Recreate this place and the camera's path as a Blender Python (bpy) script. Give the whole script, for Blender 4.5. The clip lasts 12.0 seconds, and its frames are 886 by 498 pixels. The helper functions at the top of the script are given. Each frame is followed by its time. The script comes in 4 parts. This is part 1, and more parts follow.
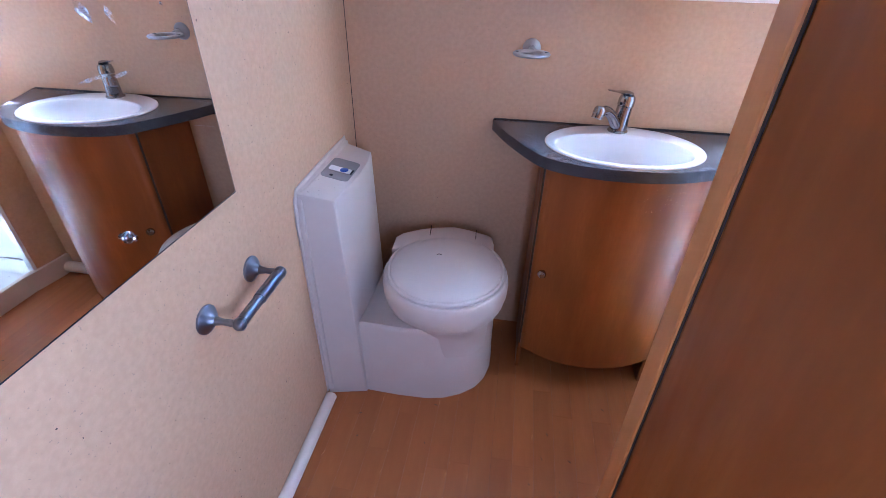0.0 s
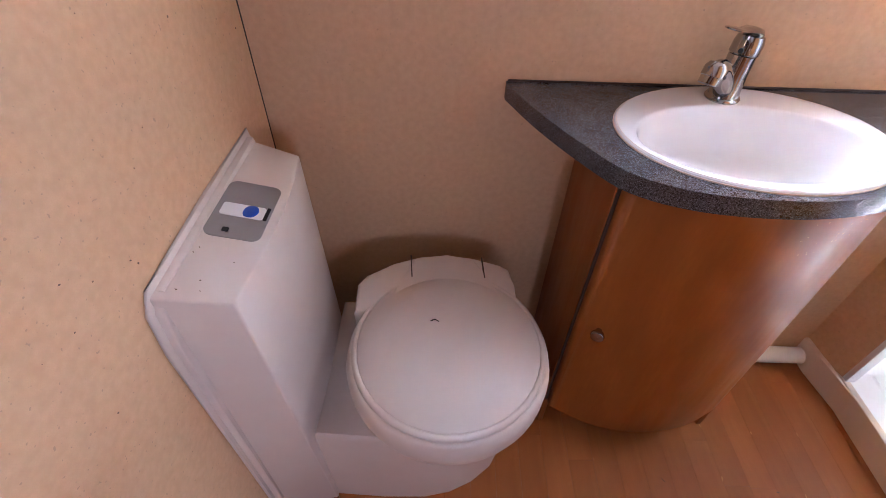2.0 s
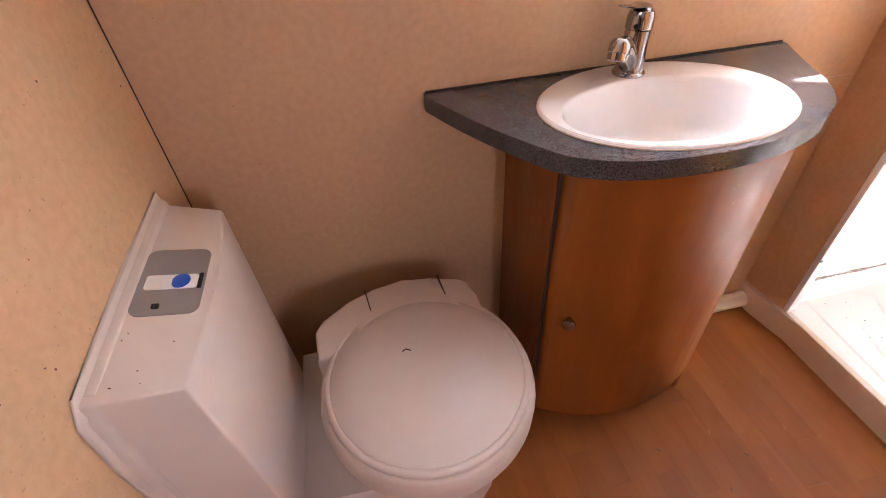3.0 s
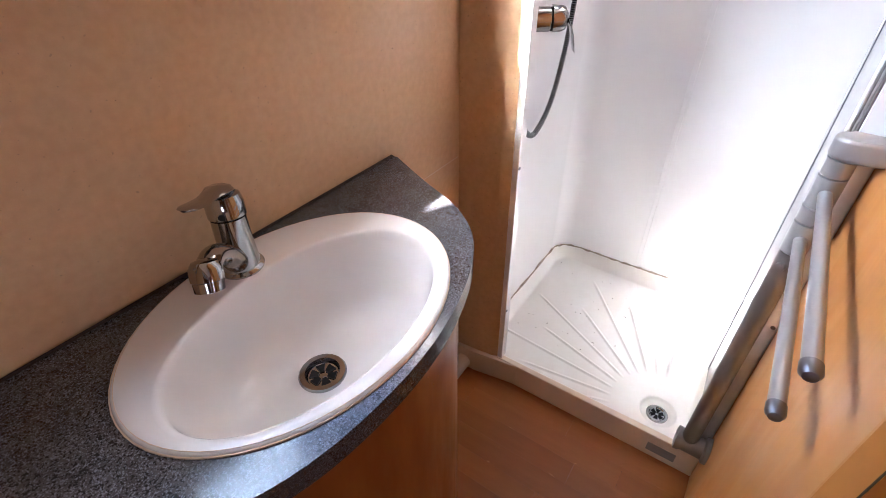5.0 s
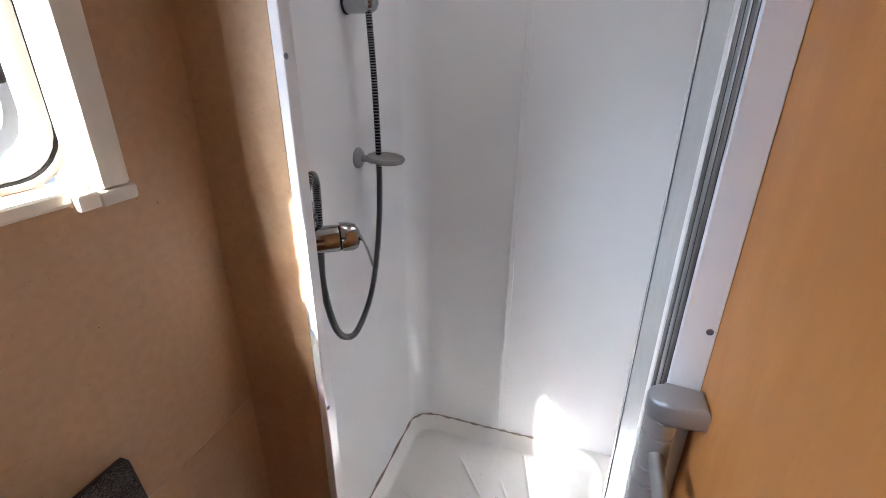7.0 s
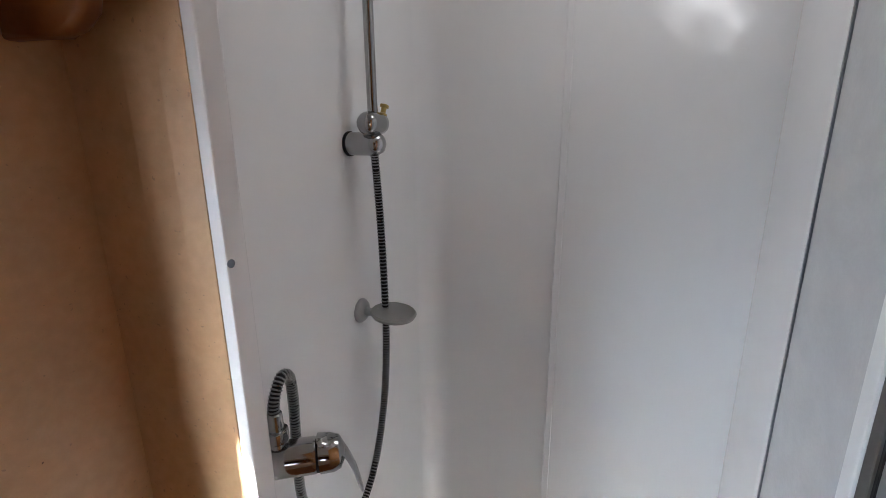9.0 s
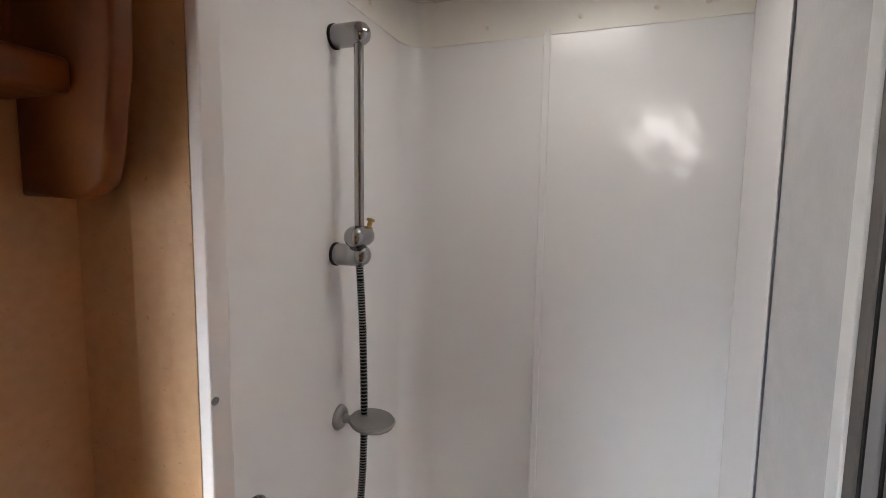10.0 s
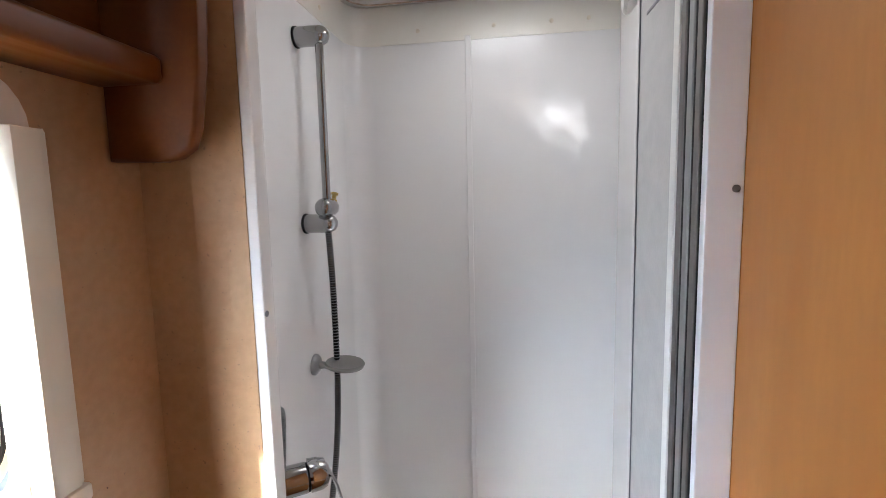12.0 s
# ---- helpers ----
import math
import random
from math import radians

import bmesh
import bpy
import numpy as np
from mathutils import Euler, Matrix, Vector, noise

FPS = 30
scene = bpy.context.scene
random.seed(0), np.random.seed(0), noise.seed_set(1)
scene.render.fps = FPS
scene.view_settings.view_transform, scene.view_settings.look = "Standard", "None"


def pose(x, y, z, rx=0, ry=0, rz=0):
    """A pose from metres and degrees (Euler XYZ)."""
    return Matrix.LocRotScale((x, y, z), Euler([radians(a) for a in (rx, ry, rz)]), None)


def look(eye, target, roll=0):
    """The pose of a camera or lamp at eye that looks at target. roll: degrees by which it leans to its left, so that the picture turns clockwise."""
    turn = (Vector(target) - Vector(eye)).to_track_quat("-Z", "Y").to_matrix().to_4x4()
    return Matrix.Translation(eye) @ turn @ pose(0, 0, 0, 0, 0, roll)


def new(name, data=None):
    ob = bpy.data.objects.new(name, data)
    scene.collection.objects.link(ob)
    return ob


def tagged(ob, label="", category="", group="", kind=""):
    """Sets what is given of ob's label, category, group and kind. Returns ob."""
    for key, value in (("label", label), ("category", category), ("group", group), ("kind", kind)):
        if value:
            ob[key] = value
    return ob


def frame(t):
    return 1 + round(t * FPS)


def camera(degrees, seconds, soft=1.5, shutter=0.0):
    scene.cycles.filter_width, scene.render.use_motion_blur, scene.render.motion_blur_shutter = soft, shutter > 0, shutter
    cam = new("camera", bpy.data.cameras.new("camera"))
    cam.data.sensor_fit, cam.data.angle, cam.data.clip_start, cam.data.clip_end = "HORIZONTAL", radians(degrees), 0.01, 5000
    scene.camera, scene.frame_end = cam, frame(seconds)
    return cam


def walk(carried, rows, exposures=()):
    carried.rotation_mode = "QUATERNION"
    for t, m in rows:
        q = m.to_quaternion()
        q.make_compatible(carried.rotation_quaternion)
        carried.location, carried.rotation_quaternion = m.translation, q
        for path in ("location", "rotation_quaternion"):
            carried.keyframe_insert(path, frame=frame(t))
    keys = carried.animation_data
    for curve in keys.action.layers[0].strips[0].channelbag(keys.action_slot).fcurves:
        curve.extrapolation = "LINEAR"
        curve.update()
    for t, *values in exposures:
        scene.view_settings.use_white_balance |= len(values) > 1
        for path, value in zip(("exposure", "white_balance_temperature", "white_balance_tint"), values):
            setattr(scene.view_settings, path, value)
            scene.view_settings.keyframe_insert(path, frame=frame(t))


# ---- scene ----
cam = camera(87.8, 12.0, 0.75)
PATH = [
    (0, (0.008, 0.482, 1.344), (-0.242, 2.134, 0.244), 1.2),
    (0.5, (-0.022, 0.667, 1.333), (-0.318, 2.278, 0.185), -0.4),
    (1, (-0.056, 0.839, 1.313), (-0.332, 2.404, 0.098), -0.1),
    (1.5, (-0.113, 1.04, 1.289), (-0.263, 2.559, -0.003), 0.6),
    (2, (-0.172, 1.134, 1.245), (-0.177, 2.579, -0.137), 1.6),
    (2.5, (-0.194, 1.149, 1.218), (-0.086, 2.592, -0.163), -0.5),
    (3, (-0.202, 1.159, 1.216), (0.073, 2.644, -0.095), -4.0),
    (3.2, (-0.18, 1.16, 1.218), (0.232, 2.623, -0.082), -3.0),
    (4.8, (0.056, 1.408, 1.259), (1.228, 2.457, 0.024), -1.0),
    (5, (0.079, 1.426, 1.271), (1.382, 2.355, 0.07), -1.3),
    (5.2, (0.098, 1.441, 1.293), (1.54, 2.232, 0.156), -1.8),
    (5.5, (0.109, 1.464, 1.31), (1.718, 2.048, 0.274), -0.9),
    (6, (0.167, 1.472, 1.335), (1.889, 1.85, 0.393), 0.3),
    (6.5, (0.275, 1.463, 1.375), (2.038, 1.882, 0.529), 2.1),
    (7, (0.403, 1.431, 1.396), (2.148, 1.991, 0.594), 0.4),
    (7.2, (0.444, 1.421, 1.415), (2.184, 2.059, 0.663), -0.7),
    (8.8, (0.649, 1.494, 1.505), (2.428, 2.231, 0.965), -0.3),
    (9, (0.657, 1.483, 1.513), (2.448, 2.213, 1.004), -0.5),
    (9.5, (0.653, 1.479, 1.548), (2.493, 2.17, 1.177), 0.6),
    (10, (0.638, 1.473, 1.588), (2.508, 2.153, 1.393), 0.8),
    (10.5, (0.61, 1.468, 1.625), (2.511, 2.09, 1.606), 1.4),
    (11, (0.603, 1.485, 1.62), (2.545, 1.965, 1.618), 1.3),
    (11.5, (0.548, 1.513, 1.588), (2.51, 1.888, 1.496), 0.6),
    (12, (0.408, 1.508, 1.536), (2.373, 1.811, 1.319), -1.3),
]
EXPOSURES = [(0, 5.8, 4100, 11), (1, 5.82, 4280, 11), (2, 5.7, 5200, 17), (3, 5.78, 6150, 20), (5, 4.85, 5750, 15), (6, 4.15, 5700, 13), (7, 3.8, 5650, 10), (9, 3.56, 5750, 8), (10.5, 3.8, 6450, 11), (12, 4.05, 5800, 9)]
walk(cam, [(t, look(eye, target, roll)) for t, eye, target, roll in PATH], EXPOSURES)

# ---------- sky, sun, light ----------
SUN = Vector((1.0, -0.445, -1.14)).normalized()
world = bpy.data.worlds.new("sky")
scene.world = world
world.use_nodes = True
wn = world.node_tree
sky = wn.nodes.new("ShaderNodeTexSky")
sky.sky_type = "NISHITA"
sky.sun_disc = False
sky.sun_elevation = math.asin(-SUN.z)
sky.sun_rotation = math.atan2(-SUN.x, -SUN.y)
wn.links.new(sky.outputs[0], wn.nodes["Background"].inputs[0])
wn.nodes["Background"].inputs[1].default_value = 0.06
sun_data = bpy.data.lights.new("sun", "SUN")
sun_data.energy, sun_data.angle, sun_data.color = 5.0, radians(1.5), (1.0, 0.95, 0.88)
sun = new("sun", sun_data)
sun.matrix_world = look(Vector((0, 4, 4)), Vector((0, 4, 4)) + SUN)


def area(name, eye, target, w, h, power, color):
    d = bpy.data.lights.new(name, "AREA")
    d.shape, d.size, d.size_y, d.energy, d.color = "RECTANGLE", w, h, power, color
    ob = new(name, d)
    ob.matrix_world = look(Vector(eye), Vector(target))
    return ob


area("window_skylight", (-0.40, 2.50, 1.85), (0.95, 1.25, 0.85), 0.5, 0.4, 1.0, (0.84, 0.92, 1.0))
area("window_high_sky_light", (0.22, 2.26, 1.70), (1.45, 1.35, 0.35), 0.6, 0.5, 0.58, (0.80, 0.91, 1.0))
# Added unseen fill lamp on the cupboard face, standing in for corridor daylight.
area("corridor_fill_light", (0.262, 0.28, 0.95), (-0.545, 0.42, 0.80), 0.45, 0.6, 0.40, (0.88, 0.84, 0.92))
area("roof_vent_light", (1.43, 1.525, 2.090), (1.43, 1.525, 0), 0.24, 0.24, 0.06, (1.0, 0.98, 0.95))


# ---------- materials ----------
def mat(name, color, rough=0.5, metal=0.0, color2=None, scale=8.0, detail=4.0, bump=0.0, bump_scale=60.0,
        spec=0.5, specks=None, speck_cut=0.7, stretch=(1, 1, 1), vary=0.0, coat=0.0, rough2=None, coords="Object"):
    m = bpy.data.materials.new(name)
    m.use_nodes = True
    nt = m.node_tree
    N, L = nt.nodes, nt.links
    b = N["Principled BSDF"]
    b.inputs["Roughness"].default_value = rough
    b.inputs["Metallic"].default_value = metal
    b.inputs["Specular IOR Level"].default_value = spec
    b.inputs["Coat Weight"].default_value = coat
    b.inputs["Coat Roughness"].default_value = 0.15
    tc = N.new("ShaderNodeTexCoord")
    mp = N.new("ShaderNodeMapping")
    mp.inputs["Scale"].default_value = stretch
    L.new(tc.outputs[coords], mp.inputs[0])

    def noise_tex(sc, det):
        n = N.new("ShaderNodeTexNoise")
        n.inputs["Scale"].default_value, n.inputs["Detail"].default_value = sc, det
        L.new(mp.outputs[0], n.inputs["Vector"])
        return n

    def mix(fac, a, c):
        x = N.new("ShaderNodeMix")
        x.data_type = "RGBA"
        L.new(fac, x.inputs["Factor"])
        for sock, v in ((x.inputs["A"], a), (x.inputs["B"], c)):
            if isinstance(v, tuple):
                sock.default_value = (*v, 1)
            else:
                L.new(v, sock)
        return x.outputs["Result"]

    def ramp(src, lo, hi):
        r = N.new("ShaderNodeMapRange")
        r.inputs["From Min"].default_value, r.inputs["From Max"].default_value = lo, hi
        L.new(src, r.inputs["Value"])
        return r.outputs[0]

    out = None
    if color2:
        out = mix(ramp(noise_tex(scale, detail).outputs[0], 0.35, 0.65), color, color2)
        fine = ramp(noise_tex(scale * 9, 2).outputs[0], 0.3, 0.75)
        k = N.new("ShaderNodeMath")
        k.operation = "MULTIPLY"
        k.inputs[1].default_value = 0.5
        L.new(fine, k.inputs[0])
        out = mix(k.outputs[0], out, color2)
    if specks:
        for sc, col in specks:
            out = mix(ramp(noise_tex(sc, 1.0).outputs[0], speck_cut, speck_cut + 0.04), out or color, col)
    if vary:
        oi = N.new("ShaderNodeObjectInfo")
        hsv = N.new("ShaderNodeHueSaturation")
        L.new(ramp(oi.outputs["Random"], 0, 1), hsv.inputs["Value"])
        hsv.inputs["Value"].default_value = 1
        r = N.new("ShaderNodeMapRange")
        r.inputs["To Min"].default_value, r.inputs["To Max"].default_value = 1 - vary, 1 + vary
        L.new(oi.outputs["Random"], r.inputs["Value"])
        L.new(r.outputs[0], hsv.inputs["Value"])
        if out is None:
            hsv.inputs["Color"].default_value = (*color, 1)
        else:
            L.new(out, hsv.inputs["Color"])
        out = hsv.outputs[0]
    if out is None:
        b.inputs["Base Color"].default_value = (*color, 1)
    else:
        L.new(out, b.inputs["Base Color"])
    if rough2 is not None:
        rr = N.new("ShaderNodeMapRange")
        rr.inputs["From Min"].default_value, rr.inputs["From Max"].default_value = 0.3, 0.7
        rr.inputs["To Min"].default_value, rr.inputs["To Max"].default_value = rough, rough2
        L.new(noise_tex(scale * 1.7, 5).outputs[0], rr.inputs["Value"])
        L.new(rr.outputs[0], b.inputs["Roughness"])
    if bump:
        bp = N.new("ShaderNodeBump")
        bp.inputs["Strength"].default_value, bp.inputs["Distance"].default_value = bump, 0.002
        L.new(noise_tex(bump_scale, 3).outputs[0], bp.inputs["Height"])
        L.new(bp.outputs[0], b.inputs["Normal"])
    return m


M_WALL = mat("cream_wallboard", (0.612, 0.390, 0.215), 0.46, color2=(0.548, 0.343, 0.184), scale=75, bump=0.03, bump_scale=260,
             specks=[(170, (0.42, 0.27, 0.155))], speck_cut=0.72, rough2=0.58)
M_BROWN = M_WALL
M_WOOD = mat("beech_veneer", (0.300, 0.093, 0.013), 0.34, color2=(0.225, 0.064, 0.0085), scale=5, stretch=(3, 3, 0.6),
             bump=0.02, bump_scale=30, rough2=0.5, spec=0.28)
M_WOOD_LIGHT = mat("light_beech_panel", (0.54, 0.225, 0.054), 0.40, color2=(0.465, 0.182, 0.041), scale=5.0, stretch=(3, 3, 0.6), rough2=0.5)
M_SHELF = mat("shelf_wood", (0.175, 0.052, 0.007), 0.30, spec=0.28, color2=(0.13, 0.036, 0.005), scale=4, stretch=(0.6, 5, 5), rough2=0.5)
M_DARK = mat("dark_gap", (0.03, 0.018, 0.012), 0.8, color2=(0.05, 0.03, 0.02))
M_FLOOR = mat("laminate_strip", (0.375, 0.132, 0.033), 0.30, color2=(0.315, 0.106, 0.026), scale=4, stretch=(6, 0.6, 6), vary=0.11, spec=0.3,
              bump=0.03, bump_scale=25, rough2=0.5)
M_TOILET = mat("toilet_plastic", (0.645, 0.56, 0.49), 0.32, color2=(0.615, 0.525, 0.452), scale=6, rough2=0.42)
M_CERAMIC = mat("white_basin", (0.70, 0.665, 0.64), 0.16, color2=(0.68, 0.645, 0.615), scale=5)
M_SHOWER = mat("white_shower_liner", (0.86, 0.84, 0.838), 0.17, color2=(0.85, 0.828, 0.822), scale=1.5, bump=0.5, bump_scale=4.5)
M_CREAM = mat("cream_plastic", (0.80, 0.73, 0.62), 0.35, color2=(0.77, 0.69, 0.57), scale=6)
M_COVE = mat("pale_cove_plastic", (0.85, 0.82, 0.76), 0.30, color2=(0.83, 0.79, 0.72), scale=6)
M_TRAY = mat("white_tray", (0.85, 0.83, 0.80), 0.28, color2=(0.80, 0.765, 0.71), scale=5)
M_LIP = mat("lip_board", (0.74, 0.62, 0.49), 0.4, color2=(0.70, 0.57, 0.44), scale=8)
M_COUNTER = mat("speckled_laminate", (0.085, 0.080, 0.080), 0.15, color2=(0.05, 0.046, 0.046), scale=30, specks=[(680, (0.15, 0.155, 0.175)), (480, (0.02, 0.019, 0.019))],
                speck_cut=0.56, bump=0.03, bump_scale=400)
M_CHROME = mat("chrome", (0.40, 0.395, 0.395), 0.05, 1.0, rough2=0.12, scale=20)
M_HOSE = mat("hose_metal", (0.33, 0.325, 0.32), 0.24, 1.0, rough2=0.4, scale=60)
M_SATIN = mat("satin_nickel", (0.42, 0.41, 0.41), 0.33, 1.0, rough2=0.45, scale=20)
M_SATIN_DARK = mat("dull_grey_metal", (0.30, 0.29, 0.28), 0.42, 0.8, rough2=0.5, scale=20)
M_PEWTER = mat("pewter_metal", (0.22, 0.22, 0.24), 0.32, 1.0, rough2=0.45, scale=20)
M_ALU = mat("silver_aluminium", (0.84, 0.86, 0.90), 0.34, 0.3, rough2=0.45, scale=12)
M_ALU_DARK = mat("grey_aluminium", (0.25, 0.235, 0.225), 0.38, 0.9, rough2=0.5, scale=12)
M_SILVER = mat("silver_paint", (0.38, 0.375, 0.38), 0.35, 0.7, rough2=0.45, scale=25)
M_BLACK = mat("black_plastic", (0.012, 0.012, 0.013), 0.45, spec=0.2, rough2=0.55, scale=30)
M_PANE_SEAL = mat("blue_grey_rubber", (0.15, 0.17, 0.21), 0.5, color2=(0.19, 0.21, 0.25), scale=15)
M_GREY = mat("grey_panel", (0.26, 0.24, 0.225), 0.45, color2=(0.24, 0.22, 0.205), scale=20)
M_WHITE = mat("white_plastic", (0.80, 0.79, 0.77), 0.3, color2=(0.78, 0.765, 0.74), scale=9)
M_BLUE = mat("blue_button", (0.01, 0.07, 0.42), 0.35)
M_SEAL = mat("aged_sealant", (0.50, 0.36, 0.25), 0.6, color2=(0.62, 0.48, 0.36), scale=30)
M_GRIME = mat("brown_sealant_grime", (0.16, 0.11, 0.075), 0.8, color2=(0.42, 0.36, 0.29), scale=40, bump=0.2)
M_SPECK = mat("dirt_speck", (0.10, 0.06, 0.04), 0.8, color2=(0.16, 0.10, 0.06), scale=90)
M_BRASS = mat("brass", (0.52, 0.38, 0.14), 0.3, 1.0)
M_GROUND = mat("gravel_ground", (0.17, 0.165, 0.155), 0.9, color2=(0.12, 0.115, 0.105), scale=2, bump=0.3, bump_scale=20)
M_FENCE = mat("weathered_fence", (0.30, 0.36, 0.43), 0.7, color2=(0.22, 0.28, 0.36), scale=3)
M_CEIL = mat("ceiling_board", (0.80, 0.76, 0.70), 0.6, color2=(0.77, 0.73, 0.66), scale=6)
M_ACRYL = mat("grey_acrylic", (0.62, 0.61, 0.60), 0.24, color2=(0.57, 0.56, 0.555), scale=30, bump=0.15, bump_scale=150)


def glass(name, rough=0.0, tint=(1, 1, 1)):
    m = bpy.data.materials.new(name)
    m.use_nodes = True
    b = m.node_tree.nodes["Principled BSDF"]
    b.inputs["Base Color"].default_value = (*tint, 1)
    b.inputs["Roughness"].default_value = rough
    b.inputs["Transmission Weight"].default_value = 1.0
    b.inputs["IOR"].default_value = 1.45
    return m


M_GLASS = glass("window_acrylic", 0.03, (0.93, 0.97, 1.0))
M_MIRROR = mat("mirror_silver", (0.86, 0.87, 0.87), 0.015, 1.0)
vent_glow = bpy.data.materials.new("milky_vent_acrylic")
vent_glow.use_nodes = True
vt = vent_glow.node_tree
vt.nodes.remove(vt.nodes["Principled BSDF"])
v_clear, v_milk, v_mix = vt.nodes.new("ShaderNodeBsdfTransparent"), vt.nodes.new("ShaderNodeBsdfTranslucent"), vt.nodes.new("ShaderNodeMixShader")
v_milk.inputs["Color"].default_value = (0.38, 0.36, 0.33, 1)
v_tc, v_noise, v_fac = vt.nodes.new("ShaderNodeTexCoord"), vt.nodes.new("ShaderNodeTexNoise"), vt.nodes.new("ShaderNodeMapRange")
v_noise.inputs["Scale"].default_value, v_noise.inputs["Detail"].default_value = 17.0, 1.5
# Clear centre is made up: it shapes the sun patch on the shower wall.
v_far, v_sum = vt.nodes.new("ShaderNodeVectorMath"), vt.nodes.new("ShaderNodeMath")
v_far.operation, v_sum.operation = "DISTANCE", "MULTIPLY_ADD"
v_far.inputs[1].default_value = (1.445, 1.53, 2.143)
v_sum.inputs[1].default_value = 6.5
v_fac.inputs["From Min"].default_value, v_fac.inputs["From Max"].default_value = 0.62, 1.12
v_fac.inputs["To Min"].default_value, v_fac.inputs["To Max"].default_value = 0.80, 0.990
vt.links.new(v_tc.outputs["Object"], v_noise.inputs["Vector"])
vt.links.new(v_tc.outputs["Object"], v_far.inputs[0])
vt.links.new(v_far.outputs["Value"], v_sum.inputs[0])
vt.links.new(v_noise.outputs[0], v_sum.inputs[2])
vt.links.new(v_sum.outputs[0], v_fac.inputs["Value"])
vt.links.new(v_fac.outputs[0], v_mix.inputs[0])
vt.links.new(v_clear.outputs[0], v_mix.inputs[1])
vt.links.new(v_milk.outputs[0], v_mix.inputs[2])
vt.links.new(v_mix.outputs[0], vt.nodes["Material Output"].inputs[0])


# ---------- mesh helpers ----------
def part(name, bm, material, parent=None, label="", smooth=False, kind="", category="", angle=40):
    bmesh.ops.recalc_face_normals(bm, faces=bm.faces[:])
    me = bpy.data.meshes.new(name)
    bm.to_mesh(me)
    bm.free()
    me.materials.append(material)
    if smooth:
        me.shade_smooth()
        me.set_sharp_from_angle(angle=radians(angle))
    ob = new(name, me)
    if parent is not None:
        ob.parent = parent
        ob.matrix_parent_inverse = parent.matrix_world.inverted() if parent.type == "EMPTY" else Matrix()
    return tagged(ob, label=label, kind=kind, category=category)


def thing(name, at, label, category, group=""):
    ob = new(name)
    ob.empty_display_size = 0.05
    ob.matrix_world = Matrix.Translation(at)
    ob.location = at
    return tagged(ob, label, category, group)


def box(bm, lo, hi, bevel=0.0, seg=2):
    vs = [bm.verts.new((x, y, z)) for x in (lo[0], hi[0]) for y in (lo[1], hi[1]) for z in (lo[2], hi[2])]
    fs = [bm.faces.new([vs[i] for i in f]) for f in ((0, 1, 3, 2), (4, 6, 7, 5), (0, 4, 5, 1), (2, 3, 7, 6), (0, 2, 6, 4), (1, 5, 7, 3))]
    if bevel:
        es = list({ed for f in fs for ed in f.edges})
        bmesh.ops.bevel(bm, geom=es, offset=bevel, segments=seg, affect="EDGES", profile=0.5)
    return bm


def B(lo, hi, bevel=0.0, seg=2):
    return box(bmesh.new(), lo, hi, bevel, seg)


def prism(bm, pts, z0, z1, axis="z", bevel=0.0, seg=2):
    """Extrudes a plan outline; axis names the direction in which it is extruded."""
    def at(p, h):
        return {"z": (p[0], p[1], h), "x": (h, p[0], p[1]), "y": (p[0], h, p[1])}[axis]
    a = [bm.verts.new(at(p, z0)) for p in pts]
    b = [bm.verts.new(at(p, z1)) for p in pts]
    n = len(pts)
    fs = [bm.faces.new(a[::-1]), bm.faces.new(b)]
    caps = list(fs[0].edges) + list(fs[1].edges)
    for i in range(n):
        bm.faces.new((a[i], a[(i + 1) % n], b[(i + 1) % n], b[i]))
    if bevel:
        bmesh.ops.bevel(bm, geom=caps, offset=bevel, segments=seg, affect="EDGES", profile=0.5)
    return bm


def sections(bm, rings, cap=True):
    rows = [[bm.verts.new(p) for p in r] for r in rings]
    n = len(rows[0])
    for r0, r1 in zip(rows, rows[1:]):
        for i in range(n):
            bm.faces.new((r0[i], r0[(i + 1) % n], r1[(i + 1) % n], r1[i]))
    if cap:
        bm.faces.new(rows[0][::-1])
        bm.faces.new(rows[-1])
    return bm


def basis(d):
    d = Vector(d).normalized()
    u = d.cross(Vector((0, 0, 1)))
    if u.length < 1e-3:
        u = Vector((1, 0, 0))
    u.normalize()
    return d, u, d.cross(u)


def lathe(bm, base, axis, profile, n=24):
    """profile: (distance along the axis, radius)."""
    d, u, v = basis(axis)
    base = Vector(base)
    return sections(bm, [[base + d * h + (u * math.cos(2 * math.pi * i / n) + v * math.sin(2 * math.pi * i / n)) * max(r, 1e-4) for i in range(n)] for h, r in profile])


def rod(bm, a, b, r, n=16, r2=None):
    a, b = Vector(a), Vector(b)
    return lathe(bm, a, b - a, [(0, r), ((b - a).length, r2 or r)], n)


def smooth_path(pts, per=10):
    pts = [Vector(p) for p in pts]
    out = []
    for i in range(len(pts) - 1):
        p0, p1, p2, p3 = pts[max(i - 1, 0)], pts[i], pts[i + 1], pts[min(i + 2, len(pts) - 1)]
        for k in range(per):
            t = k / per
            out.append(0.5 * ((2 * p1) + (p2 - p0) * t + (2 * p0 - 5 * p1 + 4 * p2 - p3) * t * t + (3 * p1 - p0 - 3 * p2 + p3) * t ** 3))
    return out + [pts[-1]]


